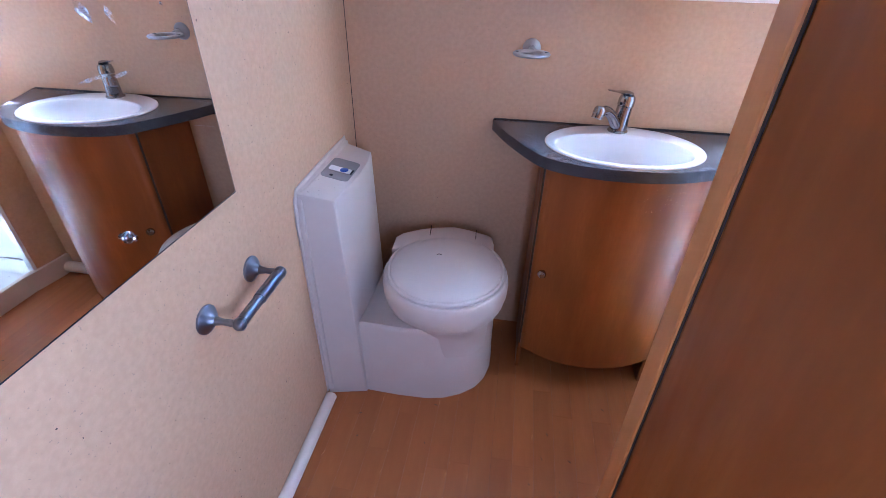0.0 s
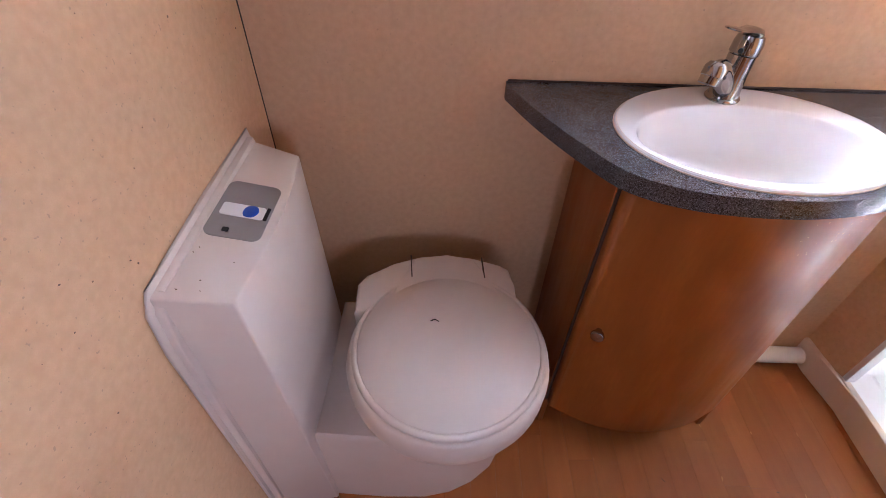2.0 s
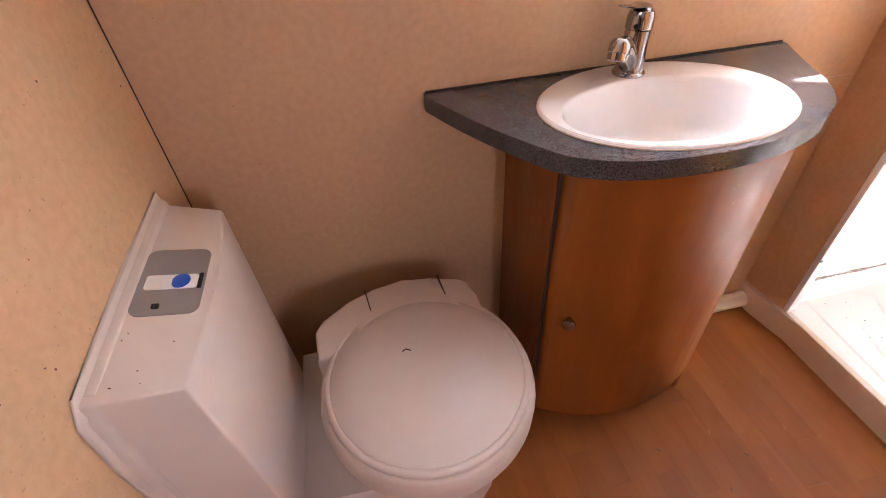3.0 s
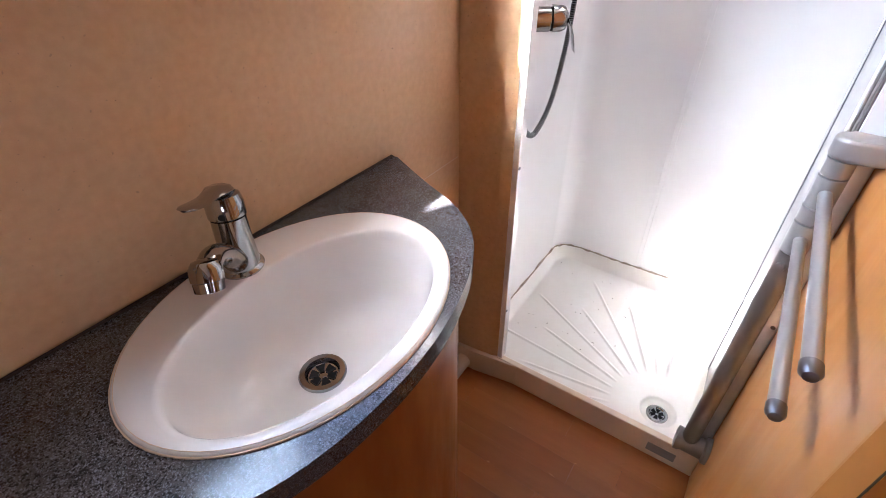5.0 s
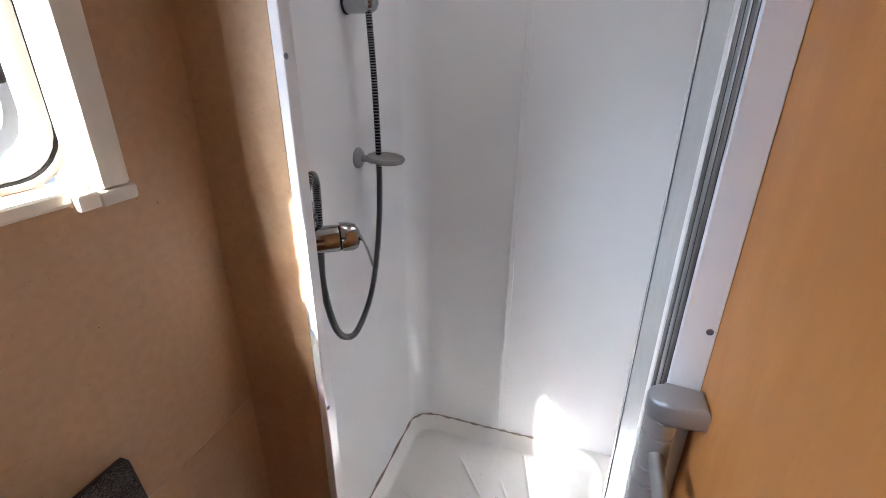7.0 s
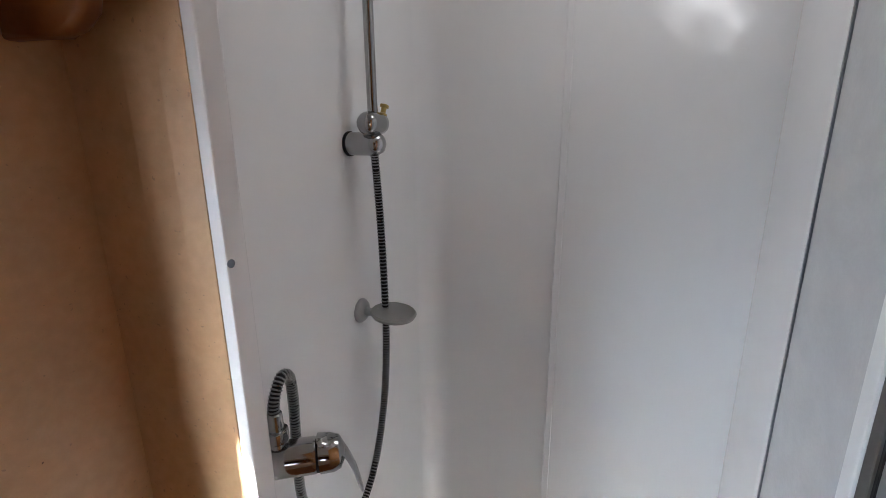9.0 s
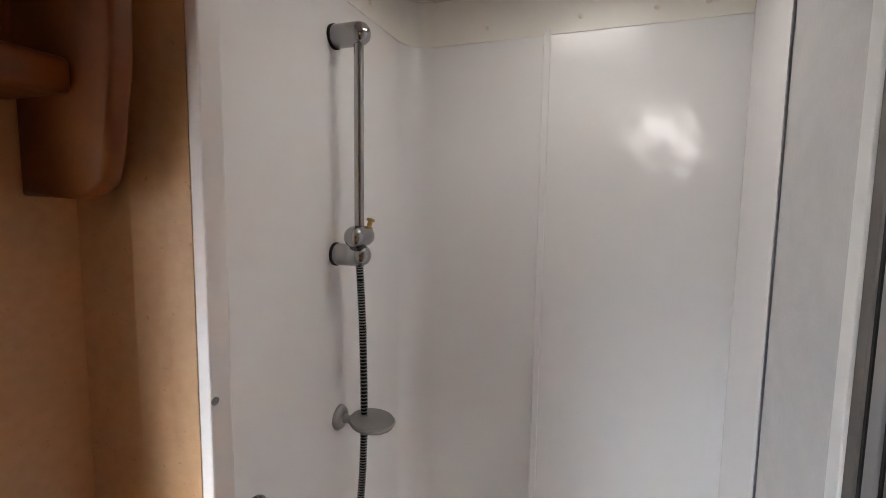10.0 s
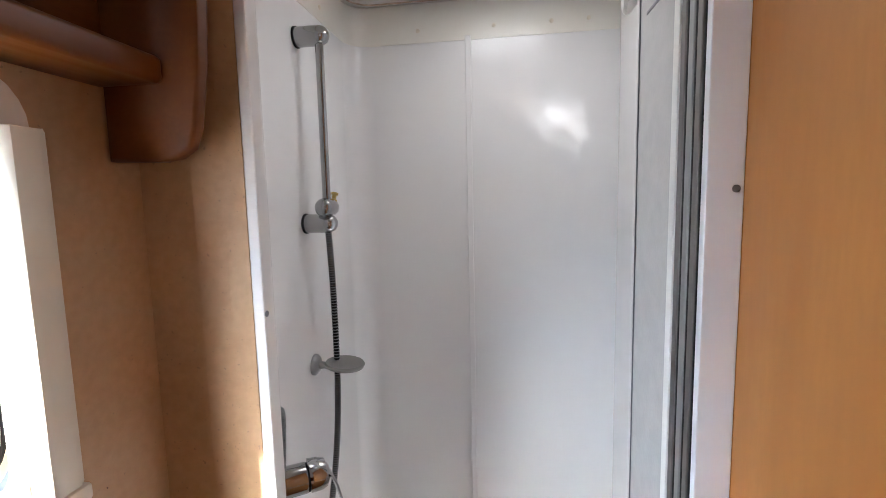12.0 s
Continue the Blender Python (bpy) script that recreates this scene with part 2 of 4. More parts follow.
def tube(bm, pts, radius, n=12):
    """A round tube along points; radius is a number or a function of the fraction of the length."""
    rings = []
    up = Vector((0.31, 0.17, 0.93)).normalized()
    for i, p in enumerate(pts):
        d = (pts[min(i + 1, len(pts) - 1)] - pts[max(i - 1, 0)]).normalized()
        u = (up - d * up.dot(d)).normalized()
        up = u
        v = d.cross(u)
        r = radius(i / (len(pts) - 1)) if callable(radius) else radius
        rings.append([p + (u * math.cos(2 * math.pi * k / n) + v * math.sin(2 * math.pi * k / n)) * r for k in range(n)])
    return sections(bm, rings)


def rounded(x0, x1, y0, y1, r, n=6):
    pts = []
    for cx, cy, a0 in ((x1 - r, y1 - r, 0), (x0 + r, y1 - r, 90), (x0 + r, y0 + r, 180), (x1 - r, y0 + r, 270)):
        for k in range(n + 1):
            a = radians(a0 + 90 * k / n)
            pts.append((cx + r * math.cos(a), cy + r * math.sin(a)))
    return pts


def ring_prism(bm, outer, inner, h0, h1, axis="z"):
    def at(p, h):
        return {"z": (p[0], p[1], h), "x": (h, p[0], p[1]), "y": (p[0], h, p[1])}[axis]
    n = len(outer)
    o0, o1, i0, i1 = ([bm.verts.new(at(p, h)) for p in pts] for pts, h in ((outer, h0), (outer, h1), (inner, h0), (inner, h1)))
    for k in range(n):
        j = (k + 1) % n
        for a, b in ((o0, o1), (i1, i0), (o1, i1), (i0, o0)):
            bm.faces.new((a[k], a[j], b[j], b[k]))
    return bm


# ---------- plan ----------
XL, XS, YB = -0.545, 0.98, 2.0      # mirror wall, shower front, window wall
YP, XP = 1.25, 0.27                 # partition beside the shower, corridor cupboard side
YE = -1.0                           # corridor end
TOP = 2.10
SX1, SY0, SY1 = 1.785, 1.215, 1.99  # shower inside
WX0, WX1, WZ0, WZ1 = 0.085, 0.790, 1.247, 1.645   # window opening


def structure(name, bm, material, label, smooth=False):
    return part(name, bm, material, None, label, smooth, "structure", "wall" if "wall" in name else name.split("_")[0])


structure("wall_left", B((XL - 0.03, YE, -0.02), (XL, YB, TOP)), M_WALL, "cream mottled laminate wallboard beside the toilet")
wb = bmesh.new()
ring_prism(wb, [(1.86, TOP), (XL - 0.03, TOP), (XL - 0.03, -0.12), (1.86, -0.12)], [(WX1, WZ1), (WX0, WZ1), (WX0, WZ0), (WX1, WZ0)], YB, YB + 0.030, "y")
structure("wall_back", wb, M_WALL, "cream mottled wallboard with the bathroom window")
structure("wall_jamb", prism(bmesh.new(), [(0.962, YB), (0.968, 1.93), (0.974, 1.89), (XS, 1.862), (1.02, 1.862), (1.02, YB)], 0.0, TOP), M_BROWN,
          "tan mottled wallboard return beside the shower opening")
structure("wall_partition", prism(bmesh.new(), [(1.86, 1.21), (1.86, 1.0), (0.30, 1.0), (0.30, 1.075), (0.477, 1.2495), (0.480, YP), (XS, YP), (1.0, YP), (1.0, 1.21)], 0.0, TOP), M_WOOD_LIGHT,
          "light beech veneer partition panel beside the shower")
structure("wall_cupboard", B((XP, YE, 0.0), (XP + 0.03, 1.005, TOP)), M_WOOD, "dark orange beech cupboard side along the corridor")
structure("wall_corridor_end", B((XL - 0.03, YE - 0.03, 0), (XP + 0.03, YE, TOP)), M_WOOD, "plain beech wall closing the corridor")
structure("wall_shower_far", B((SX1 + 0.012, 1.0, -0.12), (SX1 + 0.06, YB + 0.03, TOP)), M_WALL, "outer wall behind the shower liner")
cw = bmesh.new()
ring_prism(cw, [(1.86, YB + 0.035), (XL - 0.03, YB + 0.035), (XL - 0.03, YE - 0.03), (1.86, YE - 0.03)], [(1.565, 1.66), (1.295, 1.66), (1.295, 1.39), (1.565, 1.39)], TOP, TOP + 0.04)
structure("ceiling", cw, M_CEIL, "off-white ceiling board with a roof vent opening")
structure("floor", prism(bmesh.new(), [(XL - 0.03, YE - 0.03), (XP + 0.03, YE - 0.03), (XP + 0.03, 1.0), (XS, 1.0), (XS, YB), (XL - 0.03, YB)], -0.03, -0.004), M_DARK, "laminate floor of narrow beech strips")
structure("ground", B((-300, -300, -0.75), (300, 300, -0.70)), M_GROUND, "pale gravel ground outside")

# ---------- trims of the room ----------
structure("trim_edge", B((0.264, 1.012, 0), (0.298, 1.072, TOP), 0.006), M_WOOD_LIGHT, "beech edge strip on the end of the cupboard")
structure("wall_angle_panel", prism(bmesh.new(), [(0.3025, 1.0780), (0.4570, 1.2305), (0.4550, 1.2330), (0.3005, 1.0805)], 0.0, TOP - 0.002), M_WOOD, "darker beech panel on the angled end of the partition")
structure("trim_gap", B((-0.0008, -0.0008, 0), (0.0008, 0.0008, TOP - 0.002)), M_DARK, "thin dark joint line on the angled panel").matrix_world = pose(0.4585, 1.2325, 0, 0, 0, 45)
for j0, j1 in ((0.01, 0.098), (0.725, 0.955)):
    structure("trim_joint", B((j0, YB - 0.0004, 0.7692), (j1, YB, 0.7700)), M_LIP, "faint horizontal joint in the back wallboard")
structure("trim_corner", B((XL, YB - 0.0018, 0), (XL + 0.0018, YB, TOP - 0.002)), M_DARK, "thin dark joint in the wall corner")
structure("trim_shadow_gap", B((0.2680, 1.0085, 0), (0.2705, 1.0125, TOP - 0.002)), M_DARK, "dark joint beside the edge strip")
tb = bmesh.new()
rod(tb, (XL + 0.018, YE, 0.020), (XL + 0.018, 1.475, 0.020), 0.019)
structure("baseboard_left", tb, M_CREAM, "round cream pipe boxing along the wall foot", True)
tb = bmesh.new()
rod(tb, (0.575, YB - 0.028, 0.030), (0.951, YB - 0.028, 0.030), 0.026)
structure("baseboard_back", tb, M_CREAM, "round cream pipe along the wall foot", True)

# ---------- mirror ----------
mirror = thing("wall_mirror", (XL, 0.5, 0.92), "large frameless mirror on the cream wall", "mirror")
part("mirror_glass", B((XL + 0.0035, -0.2, 0.919), (XL + 0.0055, 1.2525, 1.88)), M_MIRROR, mirror)
part("mirror_backing", B((XL + 0.0005, -0.203, 0.9150), (XL + 0.0034, 1.2565, 1.884)), M_BLACK, mirror, "thin black backing edge")

M_SMUDGE = bpy.data.materials.new("dried_wipe_mark")
M_SMUDGE.use_nodes = True
sn = M_SMUDGE.node_tree
s_clear, s_mix, s_tex, s_tc = sn.nodes.new("ShaderNodeBsdfTransparent"), sn.nodes.new("ShaderNodeMixShader"), sn.nodes.new("ShaderNodeTexNoise"), sn.nodes.new("ShaderNodeTexCoord")
s_tex.inputs["Scale"].default_value, s_tex.inputs["Detail"].default_value = 90.0, 4.0
s_rng = sn.nodes.new("ShaderNodeMapRange")
s_rng.inputs["From Min"].default_value, s_rng.inputs["From Max"].default_value, s_rng.inputs["To Max"].default_value = 0.42, 0.75, 0.55
sn.nodes["Principled BSDF"].inputs["Base Color"].default_value = (0.8, 0.8, 0.8, 1)
sn.nodes["Principled BSDF"].inputs["Roughness"].default_value = 0.8
for a_, b_ in ((s_tc.outputs["Object"], s_tex.inputs["Vector"]), (s_tex.outputs[0], s_rng.inputs["Value"]), (s_rng.outputs[0], s_mix.inputs[0]), (s_clear.outputs[0], s_mix.inputs[1]),
               (sn.nodes["Principled BSDF"].outputs[0], s_mix.inputs[2]), (s_mix.outputs[0], sn.nodes["Material Output"].inputs[0])):
    sn.links.new(a_, b_)
for (y0, z0), (y1, z1), w_ in (((1.037, 1.281), (1.054, 1.253), 0.008), ((1.082, 1.271), (1.091, 1.248), 0.006), ((1, 1.191), (1.052, 1.191), 0.0025), ((1.055, 1.186), (1.09, 1.187), 0.003), ((1.188, 1.267), (1.193, 1.261), 0.003)):
    d_ = Vector((y1 - y0, z1 - z0))
    n_ = Vector((-d_.y, d_.x)).normalized() * w_
    p0, p1 = Vector((y0, z0)), Vector((y1, z1))
    sm = [p0, p0.lerp(p1, 0.3) + n_, p0.lerp(p1, 0.75) + n_ * 0.8, p1, p0.lerp(p1, 0.65) - n_ * 0.6, p0.lerp(p1, 0.25) - n_]
    part("smudge", prism(bmesh.new(), [tuple(p) for p in sm], XL + 0.0056, XL + 0.0060, "x"), M_SMUDGE, mirror, "pale dried wipe mark")

hook = thing("mirror_hook", (XL + 0.006, 0.98, 0.975), "small round chrome hook stuck on the mirror", "hook")
part("plate", lathe(bmesh.new(), (XL + 0.0056, 0.980, 0.975), (1, 0, 0), [(0, 0.0095), (0.002, 0.0095), (0.004, 0.008), (0.005, 0.0045), (0.009, 0.0035), (0.012, 0.005), (0.014, 0.003)], 20), M_CHROME, hook, "", True)

# ---------- toilet ----------
toilet = thing("cassette_toilet", (-0.2, 1.7, 0), "off-white plastic cassette toilet with closed round lid", "toilet")
C_TOP = [(XL, 1.497), (-0.441, 1.509), (-0.433, 1.60), (-0.430, 1.70), (-0.435, 1.79), (-0.447, 1.865), (XL, 1.885)]
C_BOT = [(XL, 1.500), (-0.417, 1.530), (-0.413, 1.60), (-0.412, 1.70), (-0.414, 1.79), (-0.425, 1.875), (XL, 1.885)]
col = bmesh.new()
sections(col, [[(x, y, 0) for x, y in C_BOT], [(x, y, 0.775 + (0.02 if x < -0.5 else 0)) for x, y in C_TOP]])
bmesh.ops.bevel(col, geom=[ed for ed in col.edges if min(v.co.z for v in ed.verts) > 0.7 or (ed.verts[0].co.y < 1.535 and ed.verts[1].co.y < 1.535)], offset=0.004, segments=3, affect="EDGES", profile=0.5)
part("flush_housing", col, M_TOILET, toilet, "tall tapered flush housing", True, angle=50)
for k, (grow, dep) in enumerate(((0.018, 0.006), (0.007, 0.018))):
    fl = [(1.500 - grow, 0.03), (1.494 - grow, 0.70), (1.500 - grow, 0.765 + grow * 0.7), (1.520 - grow, 0.787 + grow), (1.70, 0.792 + grow * 1.1), (1.87 + grow, 0.797 + grow), (1.885 + grow, 0.77), (1.885 + grow, 0.03)]
    part("wall_flange", prism(bmesh.new(), fl, XL, XL + dep, "x", 0.004), M_TOILET, toilet, "", True)
base_pts = [(-0.43, 1.540), (-0.30, 1.535), (-0.20, 1.538), (-0.14, 1.551), (-0.085, 1.577), (-0.036, 1.617), (-0.008, 1.665), (0.008, 1.729), (0.009, 1.805), (0.000, 1.86), (-0.05, 1.90), (-0.43, 1.90)]


def ring(pts, z, s=1.0, cx=-0.2, cy=1.72):
    return [(cx + (x - cx) * s, cy + (y - cy) * s, z) for x, y in pts]


pd = bmesh.new()
sections(pd, [ring(base_pts, 0, 1.0), ring(base_pts, 0.012, 1.0), ring(base_pts, 0.05, 0.985), ring(base_pts, 0.30, 0.985), ring(base_pts, 0.314, 0.978), ring(base_pts, 0.32, 0.955)])
part("pedestal", pd, M_TOILET, toilet, "rounded pedestal base", True, angle=50)
LC = (-0.158, 1.648)


def oval(rx, ry, z, n=48, c=LC):
    return [(c[0] + rx * math.cos(2 * math.pi * k / n), c[1] + ry * math.sin(2 * math.pi * k / n), z) for k in range(n)]


bowl = bmesh.new()
sections(bowl, [oval(0.135, 0.115, 0.20, c=(-0.150, 1.668)), oval(0.140, 0.120, 0.285, c=(-0.150, 1.668)), oval(0.152, 0.135, 0.325, c=(-0.152, 1.663)), oval(0.172, 0.162, 0.36, c=(-0.155, 1.655)), oval(0.190, 0.186, 0.395), oval(0.198, 0.197, 0.43), oval(0.199, 0.199, 0.462), oval(0.194, 0.195, 0.483), oval(0.188, 0.190, 0.489), oval(0.17, 0.17, 0.489)])
part("bowl", bowl, M_TOILET, toilet, "bulging bowl and seat ring", True, angle=60)
hb = [(-0.352, 1.72), (-0.356, 1.795), (-0.340, 1.822), (-0.284, 1.862), (-0.225, 1.886), (-0.166, 1.895), (-0.105, 1.886), (-0.045, 1.866), (-0.026, 1.852), (-0.018, 1.80), (-0.010, 1.72)]
part("hinge_block", prism(bmesh.new(), hb, 0.27, 0.503, "z", 0.010, 3), M_TOILET, toilet, "", True)
lid = bmesh.new()
lid_rings = [oval(0.183, 0.186, 0.489), oval(0.186, 0.189, 0.494), oval(0.185, 0.188, 0.502), oval(0.1775, 0.1805, 0.5050), oval(0.1750, 0.1780, 0.5025), oval(0.1725, 0.1755, 0.5060), oval(0.13, 0.132, 0.512), oval(0.07, 0.07, 0.5155), oval(0.01, 0.01, 0.5165)]
sections(lid, lid_rings)
part("lid", lid, M_TOILET, toilet, "round domed lid, closed", True, angle=70)
bridge = [(-0.292, 1.72), (-0.262, 1.80), (-0.236, 1.872), (-0.166, 1.889), (-0.105, 1.877), (-0.065, 1.80), (-0.03, 1.72)]
part("lid_bridge", prism(bmesh.new(), bridge, 0.49, 0.5075, "z", 0.006, 3), M_TOILET, toilet, "", True)
for (x0, y0), (x1, y1) in (((-0.247, 1.882), (-0.240, 1.815)), ((-0.086, 1.880), (-0.082, 1.818))):
    part("slit", prism(bmesh.new(), [(x0 - 0.0013, y0), (x0 + 0.0013, y0), (x1 + 0.0013, y1), (x1 - 0.0013, y1)], 0.500, 0.5085), M_DARK, toilet, "dark hinge slit")
tm = smooth_path([(LC[0] - 0.036, 1.690, 0.5165), (LC[0] - 0.028, 1.694, 0.5167), (LC[0] - 0.020, 1.689, 0.5165)], 4)
part("lid_mark", tube(bmesh.new(), tm, 0.0012, 5), M_DARK, toilet, "small dark mark")
# control panel on the housing
pan = [(x, y) for x, y in rounded(-0.527, -0.446, 1.625, 1.757, 0.014)]


def on_top(x, y, h):
    return (x, y, 0.7755 + 0.02 * min(1, max(0, (-0.445 - x) / 0.10)) + h)


def plate(pts, h0, h1):
    return sections(bmesh.new(), [[on_top(x, y, h0) for x, y in pts], [on_top(x, y, h1) for x, y in pts]])


panel = part("control_panel", plate(pan, -0.004, 0.0015), M_GREY, toilet, "grey control panel")
part("button_plate", plate(rounded(-0.518, -0.455, 1.672, 1.700, 0.004), 0.001, 0.003), M_WHITE, panel, "white flush button plate")
part("button", lathe(bmesh.new(), on_top(-0.476, 1.686, 0.002), (0, 0, 1), [(0, 0.0135), (0.0022, 0.0135), (0.003, 0.011)], 20), M_BLUE, panel, "round blue flush button", True)
part("indicator", plate(rounded(-0.502, -0.493, 1.636, 1.645, 0.002), 0.001, 0.0025), M_BLACK, panel, "small dark indicator window")
part("indicator", plate(rounded(-0.454, -0.449, 1.672, 1.702, 0.001), 0.0005, 0.0025), M_BLACK, panel, "small dark indicator window")

rs = random.Random(21)
for k in range(6):
    px_, py_ = rs.uniform(-0.535, -0.455), rs.uniform(1.515, 1.62)
    a_ = rs.uniform(0, 3)
    u_ = Vector((math.cos(a_), math.sin(a_))) * rs.uniform(0.0008, 0.0022)
    v_ = Vector((-u_.y, u_.x)) * 0.45
    c_ = Vector((px_, py_))
    part("dirt_mark", plate([tuple(c_ - u_), tuple(c_ - v_), tuple(c_ + u_), tuple(c_ + v_)], -0.001, 0.0009), M_SPECK, toilet, "tiny brown dirt mark")

# ---------- paper holder ----------
holder = thing("paper_holder", (XL, 1.16, 0.72), "pewter toilet paper holder on the wall", "paper holder")
for y in (1.245, 1.073):
    part("rose", lathe(bmesh.new(), (XL, y, 0.729), (1, 0, 0), [(0, 0.030), (0.004, 0.030), (0.008, 0.026), (0.010, 0.022), (0.016, 0.014), (0.022, 0.010)]), M_PEWTER, holder, "", True)
    part("arm", lathe(bmesh.new(), (XL + 0.018, y, 0.729), (1, 0, -0.02), [(0, 0.010), (0.02, 0.0065), (0.05, 0.008), (0.062, 0.011)]), M_PEWTER, holder, "", True)
    part("ball", lathe(bmesh.new(), (XL + 0.071, y, 0.729), (0, 0, 1), [(-0.0135 + 0.0027 * k, math.sqrt(max(0, 0.0135 ** 2 - (-0.0135 + 0.0027 * k) ** 2))) for k in range(11)]), M_PEWTER, holder, "", True)
part("roller", lathe(bmesh.new(), (XL + 0.071, 1.08, 0.729), (0, 1, 0), [(0, 0.008), (0.002, 0.0115), (0.07, 0.0115), (0.071, 0.0135), (0.155, 0.0135), (0.157, 0.008)]), M_PEWTER, holder, "dark grey telescopic roller", True)

# ---------- washbasin unit ----------
cab = thing("vanity_cabinet", (0.33, 1.85, 0), "curved beech washbasin cabinet on two feet", "cabinet")
DOOR = smooth_path([(0.1115, 1.7270, 0), (0.213, 1.678, 0), (0.325, 1.662, 0), (0.44, 1.680, 0), (0.53, 1.722, 0), (0.562, 1.745, 0)], 8)
dpts = [(p.x, p.y) for p in DOOR]
inner = [(p.x, p.y + 0.016) for p in reversed(DOOR)]
door = part("door", prism(bmesh.new(), dpts + inner, 0.125, 0.834, "z", 0.0015, 1), M_WOOD, cab, "curved beech veneer door", True, angle=50)
part("knob", lathe(bmesh.new(), (0.150, 1.708, 0.482), (-0.42, -0.9, 0), [(0, 0.006), (0.010, 0.006), (0.012, 0.0125), (0.018, 0.0145), (0.023, 0.0125), (0.025, 0.005)]), M_CHROME, door, "round satin metal knob", True)
part("side_panel", B((0.105, 1.7475, 0), (0.1195, YB - 0.002, 0.838), 0.0015, 1), M_WOOD, cab)
part("side_panel", B((0.554, 1.750, 0), (0.568, YB - 0.002, 0.838), 0.0015, 1), M_WOOD, cab)
# Near-black filler paints the shade of the gap between side panel and door.
part("door_gap_seal", B((0.1062, 1.7434, 0.127), (0.1190, 1.7473, 0.834)), M_DARK, cab, "dark strip painted in for the shaded gap beside the door")
# Carcass takes the gap colour so door gap and underside look shaded.
part("carcass", prism(bmesh.new(), [(0.123, 1.745)] + [(x, y + 0.02) for x, y in dpts[2:-2]] + [(0.553, 1.765), (0.553, 1.985), (0.123, 1.985)], 0.13, 0.745), M_DARK, cab, "carcass behind the door, painted dark for the shade inside")

rs = random.Random(5)
wear = bmesh.new()
for k in range(44):
    i_ = rs.choice(range(19, 28))
    p_ = DOOR[i_].lerp(DOOR[i_ + 1], rs.random())
    n_ = (DOOR[i_ + 1] - DOOR[i_]).normalized()
    n_ = Vector((n_.y, -n_.x, 0))
    z_ = 0.828 - 0.085 * rs.random() ** 1.4
    r_ = rs.uniform(0.0004, 0.0016)
    lathe(wear, p_ + Vector((0, 0, z_)) - n_ * 0.0008, n_, [(0, r_), (0.0012, r_ * 0.8)], 6)
tagged(part("blisters", wear, M_WOOD_LIGHT, door, "pale blistered specks in the veneer"), kind="stuff")

top = thing("countertop", (0.33, 1.85, 0.84), "dark grey speckled laminate countertop with curved front", "countertop")
edge = smooth_path([(-0.063, 1.985, 0), (-0.013, 1.869, 0), (0.053, 1.752, 0), (0.105, 1.688, 0), (0.198, 1.650, 0), (0.333, 1.641, 0), (0.458, 1.664, 0), (0.559, 1.712, 0), (0.622, 1.785, 0), (0.664, 1.88, 0), (0.714, 1.985, 0)], 8)
out_pts = [(p.x, p.y) for p in edge] + [(0.714, 1.999), (-0.063, 1.999)]
BC, BRX, BRY = (0.324, 1.821), 0.221, 0.168
# the slab has a hole for the basin: a ring of matching points
n_o = 96


def hit_outline(ang):
    d = Vector((math.cos(ang), math.sin(ang)))
    best = 9.0
    for i in range(len(out_pts)):
        a, b = Vector(out_pts[i]) - Vector(BC), Vector(out_pts[(i + 1) % len(out_pts)]) - Vector(BC)
        s = b - a
        den = d.x * s.y - d.y * s.x
        if abs(den) < 1e-9:
            continue
        t = (a.x * s.y - a.y * s.x) / den
        u = (a.x * d.y - a.y * d.x) / den
        if t > 0 and -1e-6 <= u <= 1 + 1e-6:
            best = min(best, t)
    return (BC[0] + d.x * best, BC[1] + d.y * best)


corner_angles = [math.atan2(y - BC[1], x - BC[0]) for x, y in ((-0.063, 1.999), (-0.063, 1.985), (0.714, 1.999), (0.714, 1.985))]
angs = sorted({round(a % (2 * math.pi), 5) for a in corner_angles} | {2 * math.pi * k / n_o for k in range(n_o)})
outer_ring = [hit_outline(a) for a in angs]
inner_ring = [(BC[0] + (BRX - 0.012) * math.cos(a), BC[1] + (BRY - 0.012) * math.sin(a)) for a in angs]
slab = ring_prism(bmesh.new(), outer_ring, inner_ring, 0.838, 0.870)
part("slab", slab, M_COUNTER, top, "", True, angle=35)
# Dark strip stands in for the shadow line between countertop and wall.
part("back_seal", B((-0.06, 1.9935, 0.8705), (0.712, 1.9985, 0.8735), 0.001, 1), M_DARK, top, "thin dark strip painted in for the shadow line along the wall")

basin = thing("washbasin", (BC[0], BC[1], 0.76), "white oval inset washbasin with chrome drain", "washbasin")


def bo(s, z, dx=0.0, dy=0.0, n=64):
    return [(BC[0] + dx + (BRX * s + (s - 1) * 0.0) * math.cos(2 * math.pi * k / n), BC[1] + dy + BRY * s * math.sin(2 * math.pi * k / n), z) for k in range(n)]


bb = bmesh.new()
IC, IRX, IRY = (0.321, 1.793), 0.190, 0.118


def inner_oval(s, z, n=64):
    return [(IC[0] + IRX * s * math.cos(2 * math.pi * k / n), IC[1] + IRY * s * math.sin(2 * math.pi * k / n), z) for k in range(n)]


rows = [bo(1.0, 0.8702), bo(0.999, 0.8725), bo(0.993, 0.8745), bo(0.98, 0.8752)]
rows += [inner_oval(s_, z_) for s_, z_ in ((1.03, 0.8753), (1.008, 0.8746), (0.992, 0.8715), (0.978, 0.863), (0.955, 0.845), (0.91, 0.818), (0.84, 0.788), (0.70, 0.770), (0.50, 0.761), (0.34, 0.7578))]
DR = (0.312, 1.800, 0.757)
